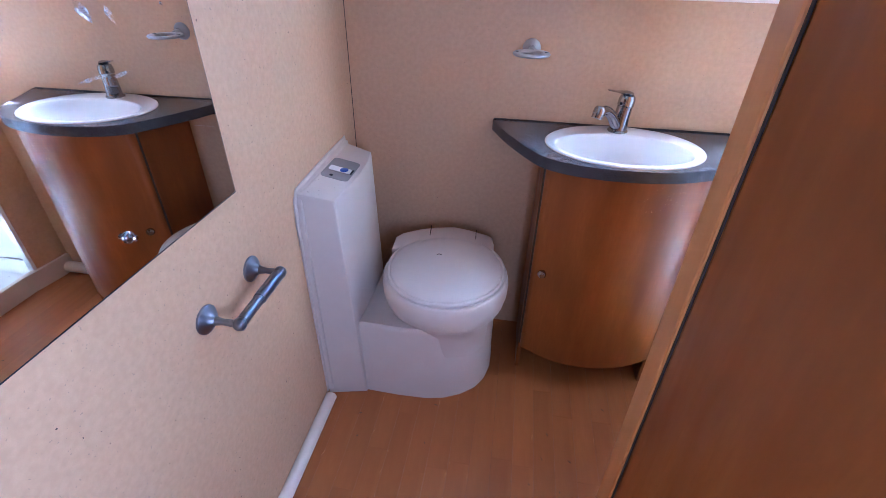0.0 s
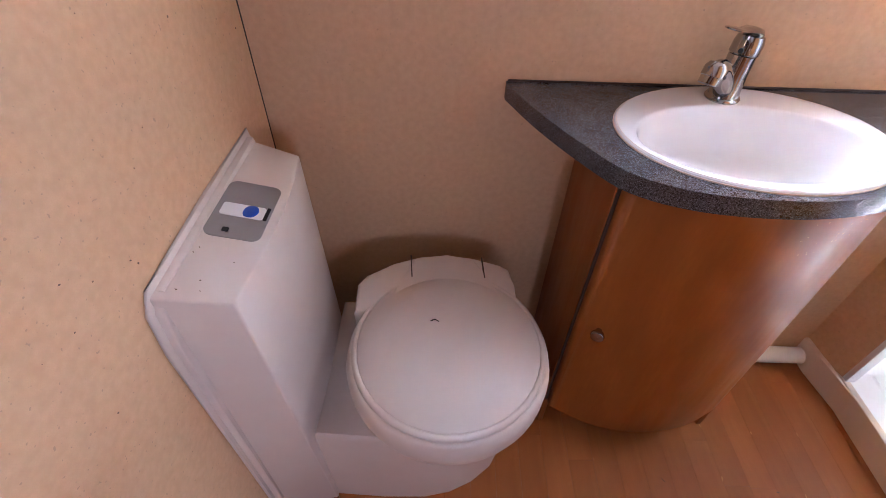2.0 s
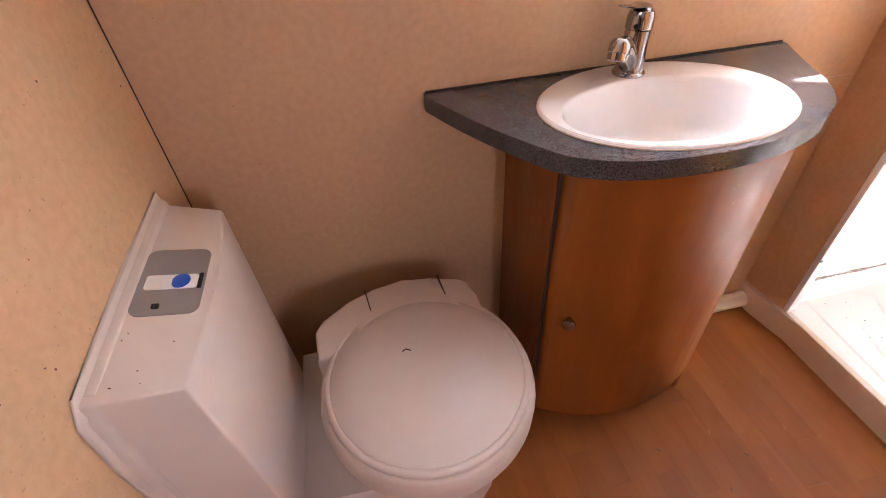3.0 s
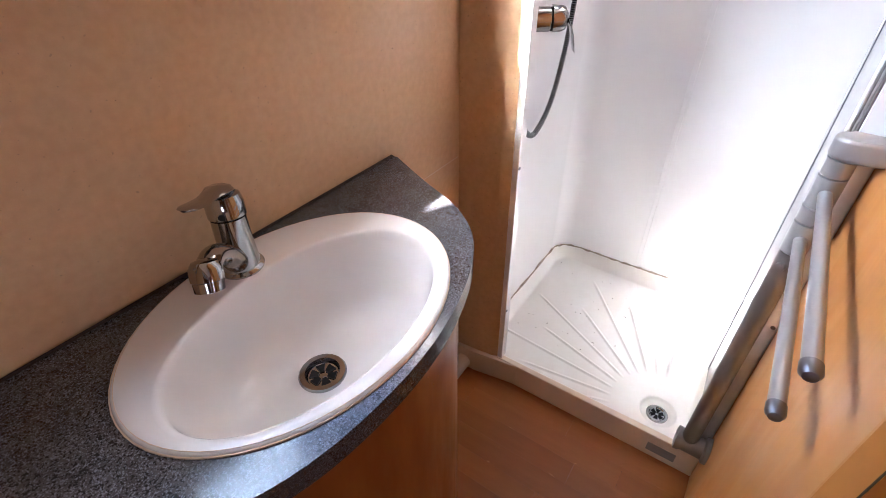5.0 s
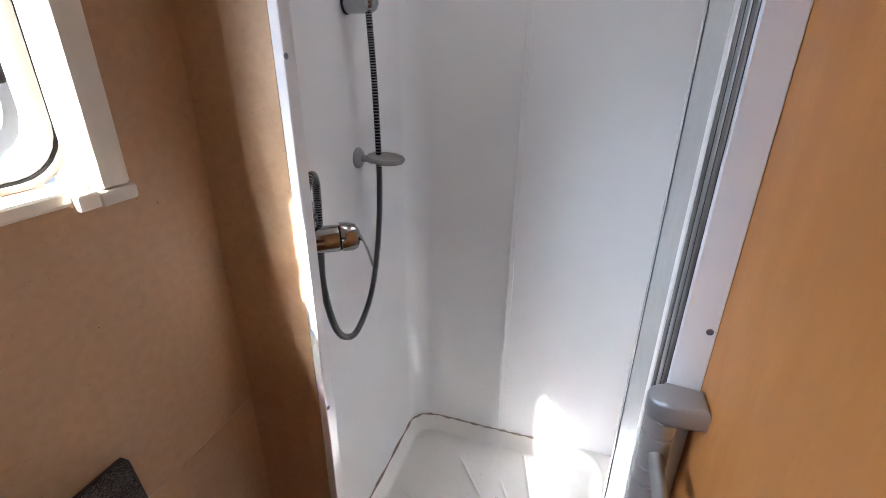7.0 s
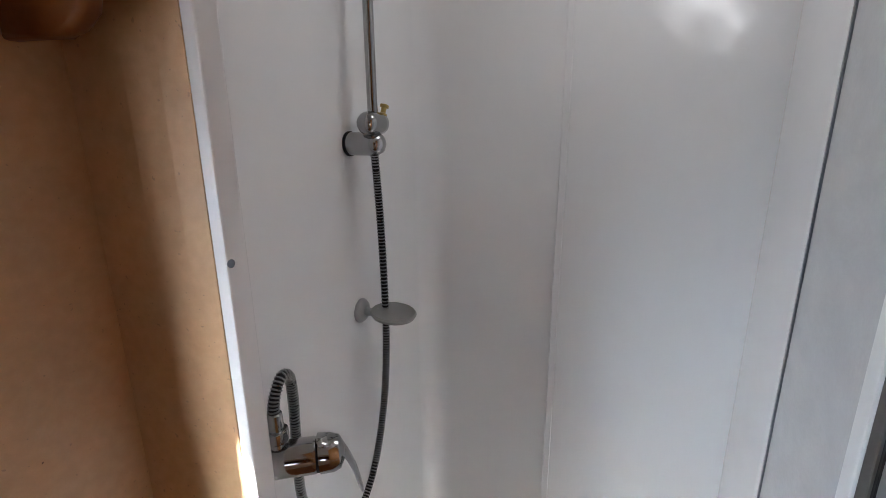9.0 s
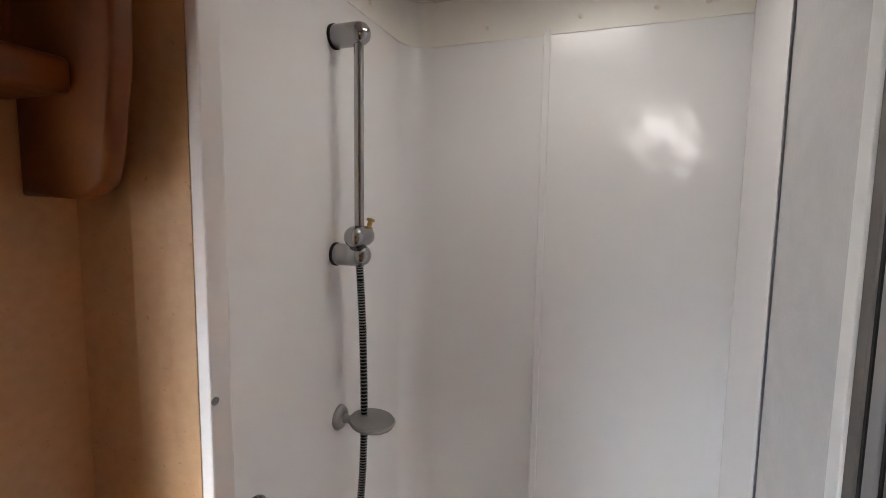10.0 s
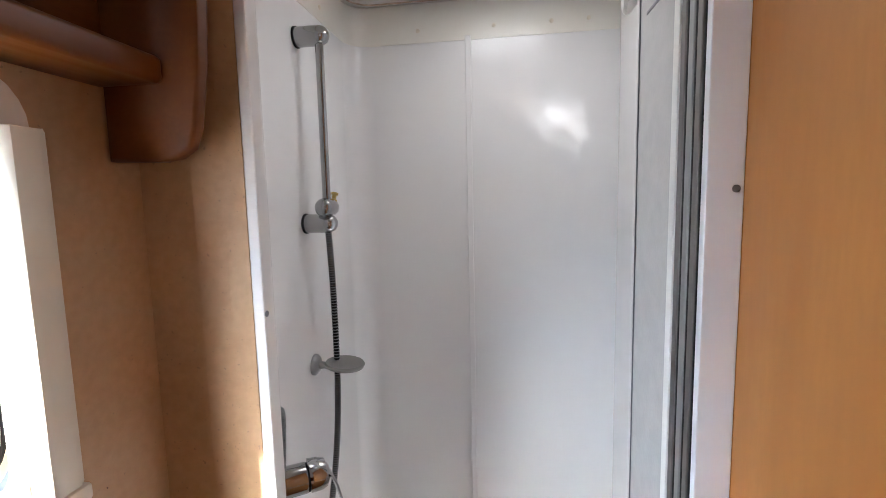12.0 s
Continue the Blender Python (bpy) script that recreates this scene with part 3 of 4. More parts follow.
rows += [[(DR[0] + r_ * math.cos(2 * math.pi * k / 64), DR[1] + r_ * math.sin(2 * math.pi * k / 64), z_) for k in range(64)] for r_, z_ in ((0.0345, 0.7568), (0.028, 0.7560))]
sections(bb, rows, False)
part("bowl", bb, M_CERAMIC, basin, "", True, angle=70)
part("rim_seal", ring_prism(bmesh.new(), [p[:2] for p in bo(1.006, 0)], [p[:2] for p in bo(0.99, 0)], 0.8701, 0.8722), M_SEAL, basin, "thin aged sealant line round the rim")
part("rim_line", ring_prism(bmesh.new(), [p[:2] for p in bo(0.984, 0)], [p[:2] for p in bo(0.9805, 0)], 0.8740, 0.87555), M_SEAL, basin, "thin brownish line along the rim")
part("drain_ring", lathe(bmesh.new(), DR, (0, 0, 1), [(-0.03, 0.031), (0.001, 0.033), (0.0035, 0.031), (0.0035, 0.024), (-0.004, 0.021), (-0.006, 0.001)], 32), M_CHROME, basin, "chrome drain ring", True)
for k in range(6):
    a = k * math.pi / 3
    part("drain_slot", prism(bmesh.new(), [(DR[0] + r * math.cos(a + da), DR[1] + r * math.sin(a + da)) for r, da in ((0.007, -0.4), (0.019, -0.36), (0.019, 0.36), (0.007, 0.4))], DR[2] - 0.006, DR[2] - 0.0025), M_BLACK, basin, "dark drain slot")


# ---------- basin tap ----------
tap = thing("basin_tap", (0.331, 1.937, 0.878), "chrome single-lever basin mixer tap", "tap")
TB = Vector((0.324, 1.942, 0.8748))
SD = Vector((-0.70, -0.71, 0)).normalized()
UP = Vector((0, 0, 1))
AX = (UP - SD * 0.16).normalized()
part("base_ring", lathe(bmesh.new(), TB, UP, [(0, 0.030), (0.003, 0.0305), (0.007, 0.028), (0.009, 0.024)]), M_CHROME, tap, "", True)
part("body", lathe(bmesh.new(), TB + UP * 0.004, AX, [(0, 0.0265), (0.018, 0.0248), (0.040, 0.0230), (0.064, 0.0226), (0.071, 0.0226)]), M_CHROME, tap, "", True)
sp = smooth_path([TB + SD * 0.006 + UP * 0.010, TB + SD * 0.026 + UP * 0.034, TB + SD * 0.050 + UP * 0.058, TB + SD * 0.080 + UP * 0.076, TB + SD * 0.104 + UP * 0.077], 8)
part("spout", tube(bmesh.new(), sp, lambda f: 0.0165 - 0.0045 * f + 0.005 * max(0, f - 0.55), 18), M_CHROME, tap, "", True, angle=60)
part("outlet", lathe(bmesh.new(), TB + SD * 0.104 + UP * 0.093, SD * 0.45 - UP, [(0, 0.004), (0.003, 0.0135), (0.010, 0.0178), (0.024, 0.0178), (0.025, 0.0165), (0.036, 0.0160), (0.037, 0.011)]), M_CHROME, tap, "", True)
CT = TB + UP * 0.004 + AX * 0.0722
part("cap", lathe(bmesh.new(), CT, AX, [(0, 0.0225), (0.002, 0.0243), (0.020, 0.0243), (0.030, 0.0215), (0.035, 0.013), (0.036, 0.002)]), M_CHROME, tap, "", True)
LD = Vector((-0.86, -0.51, 0))
LSIDE = Vector((-LD.y, LD.x, 0))
lv = bmesh.new()
lev = [(-0.023, 0.008, 0.021, 0.008), (-0.011, 0.015, 0.032, 0.009), (0.006, 0.018, 0.038, 0.007), (0.020, 0.0145, 0.040, 0.0045), (0.033, 0.013, 0.042, 0.003),
       (0.047, 0.0155, 0.045, 0.0026), (0.059, 0.0165, 0.048, 0.0024), (0.069, 0.012, 0.050, 0.002), (0.074, 0.004, 0.051, 0.0014)]
sections(lv, [[CT + LD * d + LSIDE * (sx * w) + UP * (h + 0.002 + sz * t) for sx, sz in ((-1, 0), (-0.7, 0.8), (0, 1), (0.7, 0.8), (1, 0), (0.7, -0.8), (0, -1), (-0.7, -0.8))] for d, w, h, t in lev])
part("lever", lv, M_CHROME, tap, "", True, angle=60)
part("marker", lathe(bmesh.new(), CT + SD * 0.0228 + UP * 0.011, SD, [(-0.004, 0.0045), (0.0012, 0.0045)], 12), M_BLACK, tap, "small dark temperature mark")

# ---------- soap ring ----------
soap = thing("soap_ring", (0.029, 1.98, 1.09), "chrome glass holder ring on the wall", "glass holder")
part("rose", lathe(bmesh.new(), (0.036, YB, 1.092), (0, -1, 0), [(0, 0.027), (0.004, 0.027), (0.009, 0.023), (0.012, 0.017), (0.020, 0.012)]), M_SATIN, soap, "", True)
part("neck", tube(bmesh.new(), smooth_path([(0.036, YB - 0.016, 1.092), (0.036, YB - 0.03, 1.092), (0.036, YB - 0.042, 1.090)], 5), 0.009), M_SATIN, soap, "", True)
rg = bmesh.new()
cy, n = YB - 0.085, 40
sections(rg, [[(0.036 + r * math.cos(2 * math.pi * k / n), cy + r * math.sin(2 * math.pi * k / n), z) for k in range(n)] for r, z in ((0.032, 1.086), (0.051, 1.086), (0.054, 1.090), (0.051, 1.094), (0.032, 1.094), (0.030, 1.090), (0.032, 1.086))], False)
part("ring", rg, M_SATIN, soap, "", True)
for dx in (-0.042, 0.042):
    part("brush_hole", lathe(bmesh.new(), (0.036 + dx, cy + 0.006, 1.0925), (0, 0, 1), [(0, 0.0055), (0.002, 0.0055)], 14), M_BLACK, soap, "dark toothbrush hole")

# ---------- window ----------
win = tagged(new("window_1"), "white-framed caravan window with cream blind frame, closed", "window", kind="structure")
win.location = (0.47, YB, 1.24)
bpy.context.view_layer.update()
fr_o, fr_i = rounded(-0.045, 0.806, 1.232, 1.668, 0.055), rounded(0.086, 0.766, 1.252, 1.634, 0.030)
part("blind_frame", ring_prism(bmesh.new(), fr_o, fr_i, 1.979, YB + 0.001, "y"), M_CREAM, win, "cream plastic blind frame", True)
part("sill", B((-0.040, 1.968, 1.2325), (0.745, 1.980, 1.251), 0.004), M_CREAM, win, "cream sill strip")
rail_out = [(0.766, 1.980), (0.766, 1.962), (0.770, 1.957), (0.796, 1.957), (0.799, 1.960), (0.805, 1.961), (0.809, 1.966), (0.809, 1.980)]
part("blind_rail", prism(bmesh.new(), rail_out, 1.2440, 1.612, "z", 0.003, 2), M_CREAM, win, "cream blind side rail", True)
part("rail_foot", B((0.7645, 1.9560, 1.2240), (0.8105, 1.9805, 1.2430), 0.004, 2), M_CREAM, win, "cream end cap of the side rail", True)
part("rail_end", B((0.738, 1.957, 1.2255), (0.764, 1.9675, 1.246), 0.003), M_CREAM, win, "cream rail end clip")
part("window_frame", ring_prism(bmesh.new(), rounded(0.087, 0.788, 1.249, 1.643, 0.055), rounded(0.110, 0.752, 1.280, 1.612, 0.050), YB + 0.018, YB + 0.030, "y"), M_WHITE, win, "white rounded window frame", True)
part("window_seal", ring_prism(bmesh.new(), rounded(0.096, 0.778, 1.258, 1.632, 0.055), rounded(0.0988, 0.7752, 1.2608, 1.6292, 0.053), YB + 0.014, YB + 0.0185, "y"), M_BLACK, win, "black rubber seal", True)
part("pane_seal", ring_prism(bmesh.new(), rounded(0.106, 0.748, 1.284, 1.608, 0.050), rounded(0.115, 0.735, 1.297, 1.595, 0.044), YB + 0.0195, YB + 0.0225, "y"), M_PANE_SEAL, win, "grey pane seal", True)
part("pane_bead", ring_prism(bmesh.new(), rounded(0.122, 0.725, 1.305, 1.588, 0.040), rounded(0.125, 0.722, 1.308, 1.585, 0.038), YB + 0.0195, YB + 0.0222, "y"), M_PANE_SEAL, win, "dark bead line round the pane", True)
dots = bmesh.new()
for r_ in range(9):
    for k_ in range(44):
        lathe(dots, (0.712 - 0.0042 * r_, YB + 0.0225, 1.350 + 0.0046 * k_ + 0.0023 * (r_ % 2)), (0, -1, 0), [(0, 0.0010), (0.0004, 0.0009)], 6)
tagged(part("pane_dots", dots, M_PANE_SEAL, win, "fine dark dots printed along the pane edge"), kind="stuff")
pane = part("pane", prism(bmesh.new(), rounded(0.104, 0.754, 1.279, 1.613, 0.05), YB + 0.0228, YB + 0.0275, "y"), M_GLASS, win, "slightly hazy acrylic pane")
pane.visible_shadow = False
stay = part("stay_base", B((0.528, 1.970, 1.266), (0.588, 2.004, 1.281), 0.004), M_BLACK, win, "black window catch")
part("stay_post", B((0.540, 1.974, 1.278), (0.566, 1.998, 1.302), 0.004), M_BLACK, stay)
part("stay_lever", tube(bmesh.new(), smooth_path([(0.552, 1.983, 1.294), (0.566, 1.978, 1.308), (0.592, 1.974, 1.313), (0.632, 1.972, 1.314)], 6), lambda f: 0.0075 - 0.003 * f, 10), M_BLACK, stay, "black catch lever", True)
rodb = bmesh.new()
rod(rodb, (0.484, 1.99, 1.298), (0.542, 1.986, 1.298), 0.009)
part("stay_rod", rodb, M_SATIN, stay, "grey stay arm", True)
side = part("side_stay", B((0.716, 1.992, 1.360), (0.733, 2.008, 1.440), 0.004), M_BLACK, win, "black side stay of the window")
part("stay_bracket", B((0.694, 1.986, 1.368), (0.716, 2.004, 1.392), 0.003), M_BLACK, side, "dark stay bracket")
part("stay_plate", B((0.704, 1.988, 1.392), (0.718, 2.000, 1.425), 0.003), M_SATIN_DARK, side)

# ---------- garden fence outside the window ----------
fence = thing("garden_fence", (1.0, 3.7, -0.70), "pale blue-grey garden fence with white lattice bars", "fence")
for k in range(12):
    part("board", B((-1.4 + 0.40 * k, 3.70, -0.70), (-1.012 + 0.40 * k, 3.72, 2.05), 0.004, 1), M_FENCE, fence)
for k in range(16):
    part("lattice_bar", B((-1.4 + 0.32 * k, 3.675, -0.70), (-1.375 + 0.32 * k, 3.699, 2.08)), M_WHITE, fence)
for k in range(9):
    part("rail", B((-1.4, 3.650, -0.40 + 0.30 * k), (3.4, 3.674, -0.375 + 0.30 * k)), M_WHITE, fence)

# ---------- corner shelf ----------
shelf = thing("wall_shelf", (0.7, 1.95, 1.6), "dark orange wooden shelf with a rounded end panel above the window", "shelf")
ep = [(1.998, 1.590), (1.930, 1.588), (1.905, 1.591), (1.887, 1.602), (1.878, 1.625), (1.868, 1.70), (1.862, 1.80), (1.858, TOP - 0.002), (1.998, TOP - 0.002)]
part("end_panel", prism(bmesh.new(), ep, 0.912, 0.932, "x", 0.006, 3), M_SHELF, shelf, "rounded end panel", True, angle=50)
part("board", B((XL + 0.001, 1.910, 1.676), (0.911, 1.998, 1.708), 0.008, 3), M_SHELF, shelf, "", True)
part("back_board", B((XL + 0.001, 1.990, 1.709), (0.911, 1.998, TOP - 0.002)), M_SHELF, shelf)

# ---------- shower ----------
structure("wall_shower_window_side", prism(bmesh.new(), [(1.02, SY1), (1.02, YB - 0.001), (SX1 + 0.011, YB - 0.001), (SX1 + 0.011, SY0), (SX1, SY0)] +
          [(SX1 - 0.07 + 0.07 * math.cos(radians(a)), SY1 - 0.07 + 0.07 * math.sin(radians(a))) for a in range(0, 91, 9)], -0.10, TOP - 0.002), M_SHOWER,
          "glossy white shower wall liner with a rounded corner", True)
structure("wall_shower_side", B((1.001, 1.2105, -0.10), (SX1 - 0.0005, SY0, TOP - 0.002)), M_SHOWER, "glossy white shower wall liner")
structure("trim_seam", B((SX1 - 0.004, 1.626, 0.022), (SX1 - 0.0005, 1.643, 2.0), 0.0015, 1), M_SHOWER, "white joint strip in the shower wall")
structure("trim_jamb", B((XS, 1.845, 0.09), (1.008, 1.8615, TOP - 0.002), 0.002), M_SHOWER, "white strip on the shower opening edge")
structure("trim_jamb_liner", prism(bmesh.new(), [(1.012, 1.850), (1.0095, 1.8505), (1.009, 1.862), (1.0205, 1.8625), (1.0205, 1.9895), (1.146, 1.9895), (1.138, 1.984)], 0.09, TOP - 0.002), M_SHOWER, "white liner return")
def cove_line(off):
    r = 0.07 - off
    return [(1.03, SY1 - off)] + [(SX1 - 0.07 + r * math.cos(radians(a)), SY1 - 0.07 + r * math.sin(radians(a))) for a in range(90, -1, -9)] + [(SX1 - off, SY0 + 0.001)]


cove = prism(bmesh.new(), cove_line(0.0025) + cove_line(0.0005)[::-1], 1.988, 2.0975)
structure("trim_cove", cove, M_COVE, "cream coving strip at the top of the shower walls", True)
bead = bmesh.new()
bp = [Vector((1.03, SY1 - 0.02, 2.097))] + [Vector((SX1 - 0.09 + 0.07 * math.cos(radians(a)), SY1 - 0.09 + 0.07 * math.sin(radians(a)), 2.097)) for a in range(90, -1, -9)] + [Vector((SX1 - 0.02, SY0 + 0.08, 2.097)), Vector((SX1 - 0.06, SY0 + 0.02, 2.097)), Vector((1.4, SY0 + 0.008, 2.097))]
tube(bead, bp, 0.0024, 6)
structure("trim_bead", bead, M_SEAL, "grey sealant bead round the shower ceiling", True)

# roof vent
vent = thing("roof_vent", (1.43, 1.525, TOP), "daylit square roof vent in the shower ceiling", "roof vent")
part("vent_frame", ring_prism(bmesh.new(), rounded(1.265, 1.595, 1.36, 1.69, 0.012), rounded(1.300, 1.560, 1.395, 1.655, 0.008), 2.093, TOP - 0.001), M_CREAM, vent, "cream vent frame", True)
part("vent_shaft", ring_prism(bmesh.new(), rounded(1.297, 1.563, 1.392, 1.658, 0.008), rounded(1.300, 1.560, 1.395, 1.655, 0.008), 2.095, TOP + 0.022), M_WHITE, vent)
part("vent_dome", B((1.27, 1.365, TOP + 0.041), (1.59, 1.685, TOP + 0.046)), vent_glow, vent, "milky vent dome lit by the sky")

# tray
tray = thing("shower_tray", (1.4, 1.6, -0.09), "white shower tray with raised rays towards the drain", "shower tray")
TX0, TX1, TY0, TY1 = 0.992, SX1 - 0.003, SY0 + 0.002, SY1 - 0.003
DRN = Vector((1.195, 1.372))
tm = bmesh.new()
RAYS = [math.radians(a) for a in range(4, 130, 12)]


def tray_z(x, y):
    dx, dy = x - DRN.x, y - DRN.y
    d = math.hypot(dx, dy)
    z = -0.076 + 0.062 * min(d, 0.8)
    m = min(x - TX0, TX1 - x, y - TY0 - 0.035, TY1 - y)
    cr = 0.10
    ex, ey = max(0.0, x - (TX1 - cr), 0), max(0.0, y - (TY1 - cr), (TY0 + 0.035 + cr) - y)
    if ex > 0 and ey > 0:
        m = min(m, cr - math.hypot(ex, ey))
    rise = max(0.0, 1 - m / 0.035)
    if m < 0.035 and x > TX0 + 0.03:
        z = z + (0.02 - z) * min(1.0, rise) ** 1.6
    if x < TX0 + 0.04:
        z = z + (0.086 - z) * min(1.0, max(0.0, (TX0 + 0.04 - x) / 0.032)) ** 1.3
    if d < 0.055:
        z = -0.076 - 0.022 * (1 - d / 0.055) ** 0.6
    if 0.15 < d and m > 0.04:
        a = math.atan2(dy, dx)
        for k, r in enumerate(RAYS):
            off = abs(a - r) * d
            far = 0.62 if k % 2 else 0.48
            if off < 0.007 and d < far:
                taper = min(1, (d - 0.15) / 0.04, (far - d) / 0.05)
                z += 0.0045 * taper * (0.5 + 0.5 * math.cos(math.pi * off / 0.007))
    return z


NX, NY = 250, 250
grid = [[tm.verts.new((TX0 + (TX1 - TX0) * i / NX, TY0 + (TY1 - TY0) * j / NY, tray_z(TX0 + (TX1 - TX0) * i / NX, TY0 + (TY1 - TY0) * j / NY))) for j in range(NY + 1)] for i in range(NX + 1)]
for i in range(NX):
    for j in range(NY):
        tm.faces.new((grid[i][j], grid[i + 1][j], grid[i + 1][j + 1], grid[i][j + 1]))
part("tray_floor", tm, M_TRAY, tray, "", True, angle=80)
dr = Vector((DRN.x, DRN.y, -0.0875))
part("drain_ring", lathe(bmesh.new(), dr, (0, 0, 1), [(-0.02, 0.034), (0.002, 0.034), (0.004, 0.031), (0.004, 0.026), (0.001, 0.023), (0.0, 0.001)], 28), M_CHROME, tray, "chrome shower drain", True)
for k in range(6):
    a = k * math.pi / 3
    part("drain_slot", prism(bmesh.new(), [(dr.x + r * math.cos(a + da), dr.y + r * math.sin(a + da)) for r, da in ((0.006, -0.4), (0.021, -0.34), (0.021, 0.34), (0.006, 0.4))], dr.z - 0.001, dr.z + 0.0025), M_BLACK, tray, "dark drain slot")
seal = smooth_path([(1.06, TY1 - 0.004, 0.024), (1.4, TY1 - 0.005, 0.025), (1.68, TY1 - 0.006, 0.024)], 10)
seal += [Vector((TX1 - 0.085 + 0.08 * math.cos(radians(a)), TY1 - 0.085 + 0.08 * math.sin(radians(a)), 0.024)) for a in range(85, 0, -8)]
seal += [Vector((TX1 - 0.005, y, 0.024)) for y in np.arange(1.88, 1.44, -0.012)]
rs = random.Random(4)
seal = [p + Vector((0, 0, rs.uniform(-0.0025, 0.0025))) for p in seal]
part("sealant", tube(bmesh.new(), seal, lambda f: 0.0036 + 0.0016 * math.sin(f * 90), 6), M_GRIME, tray, "brown grimy sealant joint", True)
# lip in front of the tray
structure("trim_lip", B((XS - 0.004, YP, -0.004), (XS + 0.016, YB - 0.002, 0.09), 0.003), M_LIP, "tan board lip in front of the shower tray")
structure("trim_lip_end", prism(bmesh.new(), [(0.9755, 1.79), (0.953, 1.93), (0.951, YB - 0.002), (0.9755, YB - 0.002)], 0.0, 0.0895, "z", 0.002, 1), M_LIP, "tan board lip running on to the wall foot")
structure("label_plate", B((XS - 0.0055, 1.300, 0.022), (XS - 0.0042, 1.375, 0.055)), M_GREY, "small grey worn label on the lip")

# shower opening frame of aluminium profiles, door folded inwards
sframe = thing("shower_door", (XS, 1.3, 0.09), "folded shower door of grey acrylic in aluminium profiles", "shower door")
part("angle_strip", B((XS - 0.004, YP + 0.0005, 0.09), (XS + 0.003, 1.291, TOP - 0.002), 0.001, 1), M_ALU, sframe, "silver angle strip")
for x0, x1, y1, m_ in ((0.984, 0.998, 1.2885, M_ALU), (0.9985, 1.005, 1.2880, M_BLACK), (1.0055, 1.022, 1.290, M_ALU_DARK), (1.0225, 1.030, 1.2892, M_BLACK), (1.0305, 1.048, 1.2905, M_SILVER), (1.0485, 1.056, 1.2900, M_BLACK), (1.0565, 1.074, 1.291, M_ALU_DARK), (1.0745, 1.097, 1.293, M_WHITE)):
    part("profile", B((x0, YP + 0.0005, 0.09), (x1, y1, TOP - 0.002), 0.002, 2), m_, sframe)
L0, L1 = Vector((1.098, 1.281)), Vector((1.290, 1.288))
ld = (L1 - L0).normalized()
ln = Vector((-ld.y, ld.x))


def leaf(d0, d1, t, z0, z1):
    a, b = L0 + ld * d0, L0 + ld * d1
    return prism(bmesh.new(), [tuple(a - ln * t), tuple(b - ln * t), tuple(b + ln * t), tuple(a + ln * t)], z0, z1, "z", 0.001, 1)


ll = (L1 - L0).length
part("door_leaf", leaf(0, ll - 0.012, 0.003, 0.11, TOP - 0.03), M_ACRYL, sframe, "grey textured acrylic leaf")
part("leaf_seal", leaf(ll - 0.0155, ll - 0.0125, 0.0048, 0.11, TOP - 0.03), M_PEWTER, sframe, "thin dark seal line of the leaf")
part("leaf_edge", leaf(ll - 0.012, ll, 0.0055, 0.11, TOP - 0.03), M_SHOWER, sframe, "white edge profile of the leaf")
knob_at = L0 + ld * (ll + 0.022)
for x_, w_, z0_, z1_ in ((1.181, 0.060, 1.827, 1.833), (1.1225, 0.0025, 1.833, TOP - 0.035)):
    d_ = x_ - L0.x
    part("leaf_line", leaf(d_ - w_, d_ + w_, 0.0042, z0_, z1_), M_PEWTER, sframe, "thin dark border strip on the leaf")
handle = bmesh.new()
sections(handle, [[(knob_at.x + w * math.cos(2 * math.pi * k / 20), knob_at.y + 0.012 + d_, 1.888 + h * math.sin(2 * math.pi * k / 20)) for k in range(20)] for d_, w, h in ((-0.012, 0.008, 0.016), (-0.002, 0.014, 0.030), (0.006, 0.016, 0.034), (0.012, 0.012, 0.028), (0.014, 0.004, 0.010))])
part("handle", handle, M_WHITE, sframe, "white oval catch", True)
part("hinge_cap", B((L1.x - 0.010, L1.y - 0.010, TOP - 0.045), (L1.x + 0.006, L1.y + 0.012, TOP - 0.03), 0.003), M_WHITE, sframe)


def screw(x, y, z, d):
    s = thing("screw", (x, y, z), "small dark screw head in the shower trim", "screw", "trim screws")
    part("head", lathe(bmesh.new(), (x, y, z), d, [(-0.001, 0.0045), (0.001, 0.0045), (0.002, 0.003), (0.0021, 0.001)], 12), M_PEWTER, s, "", True)


for z in (0.30, 0.767, 1.384, 1.9):
    screw(XS + 0.005, 1.845, z, (0, -1, 0))
for z in (0.58, 1.068, 1.54):
    screw(XS - 0.004, 1.259, z, (-1, 0, 0))

for x_, y_, d_ in ((1.20, SY1 - 0.0025, (0, -1, 0)), (1.354, SY1 - 0.0025, (0, -1, 0)), (1.566, SY1 - 0.0025, (0, -1, 0)), (SX1 - 0.0025, 1.78, (-1, 0, 0)), (SX1 - 0.0025, 1.56, (-1, 0, 0)), (SX1 - 0.0025, 1.40, (-1, 0, 0)), (SX1 - 0.0025, 1.30, (-1, 0, 0))):
    part("screw_cap", lathe(bmesh.new(), (x_, y_, 2.022), d_, [(-0.002, 0.006), (0.001, 0.006), (0.003, 0.004), (0.0033, 0.001)], 14), M_CREAM, bpy.data.objects["trim_cove"], "", True)

# riser rail
rail = thing("shower_rail", (1.43, SY1, 1.5), "chrome shower riser rail with slider and no hand shower", "shower rail")
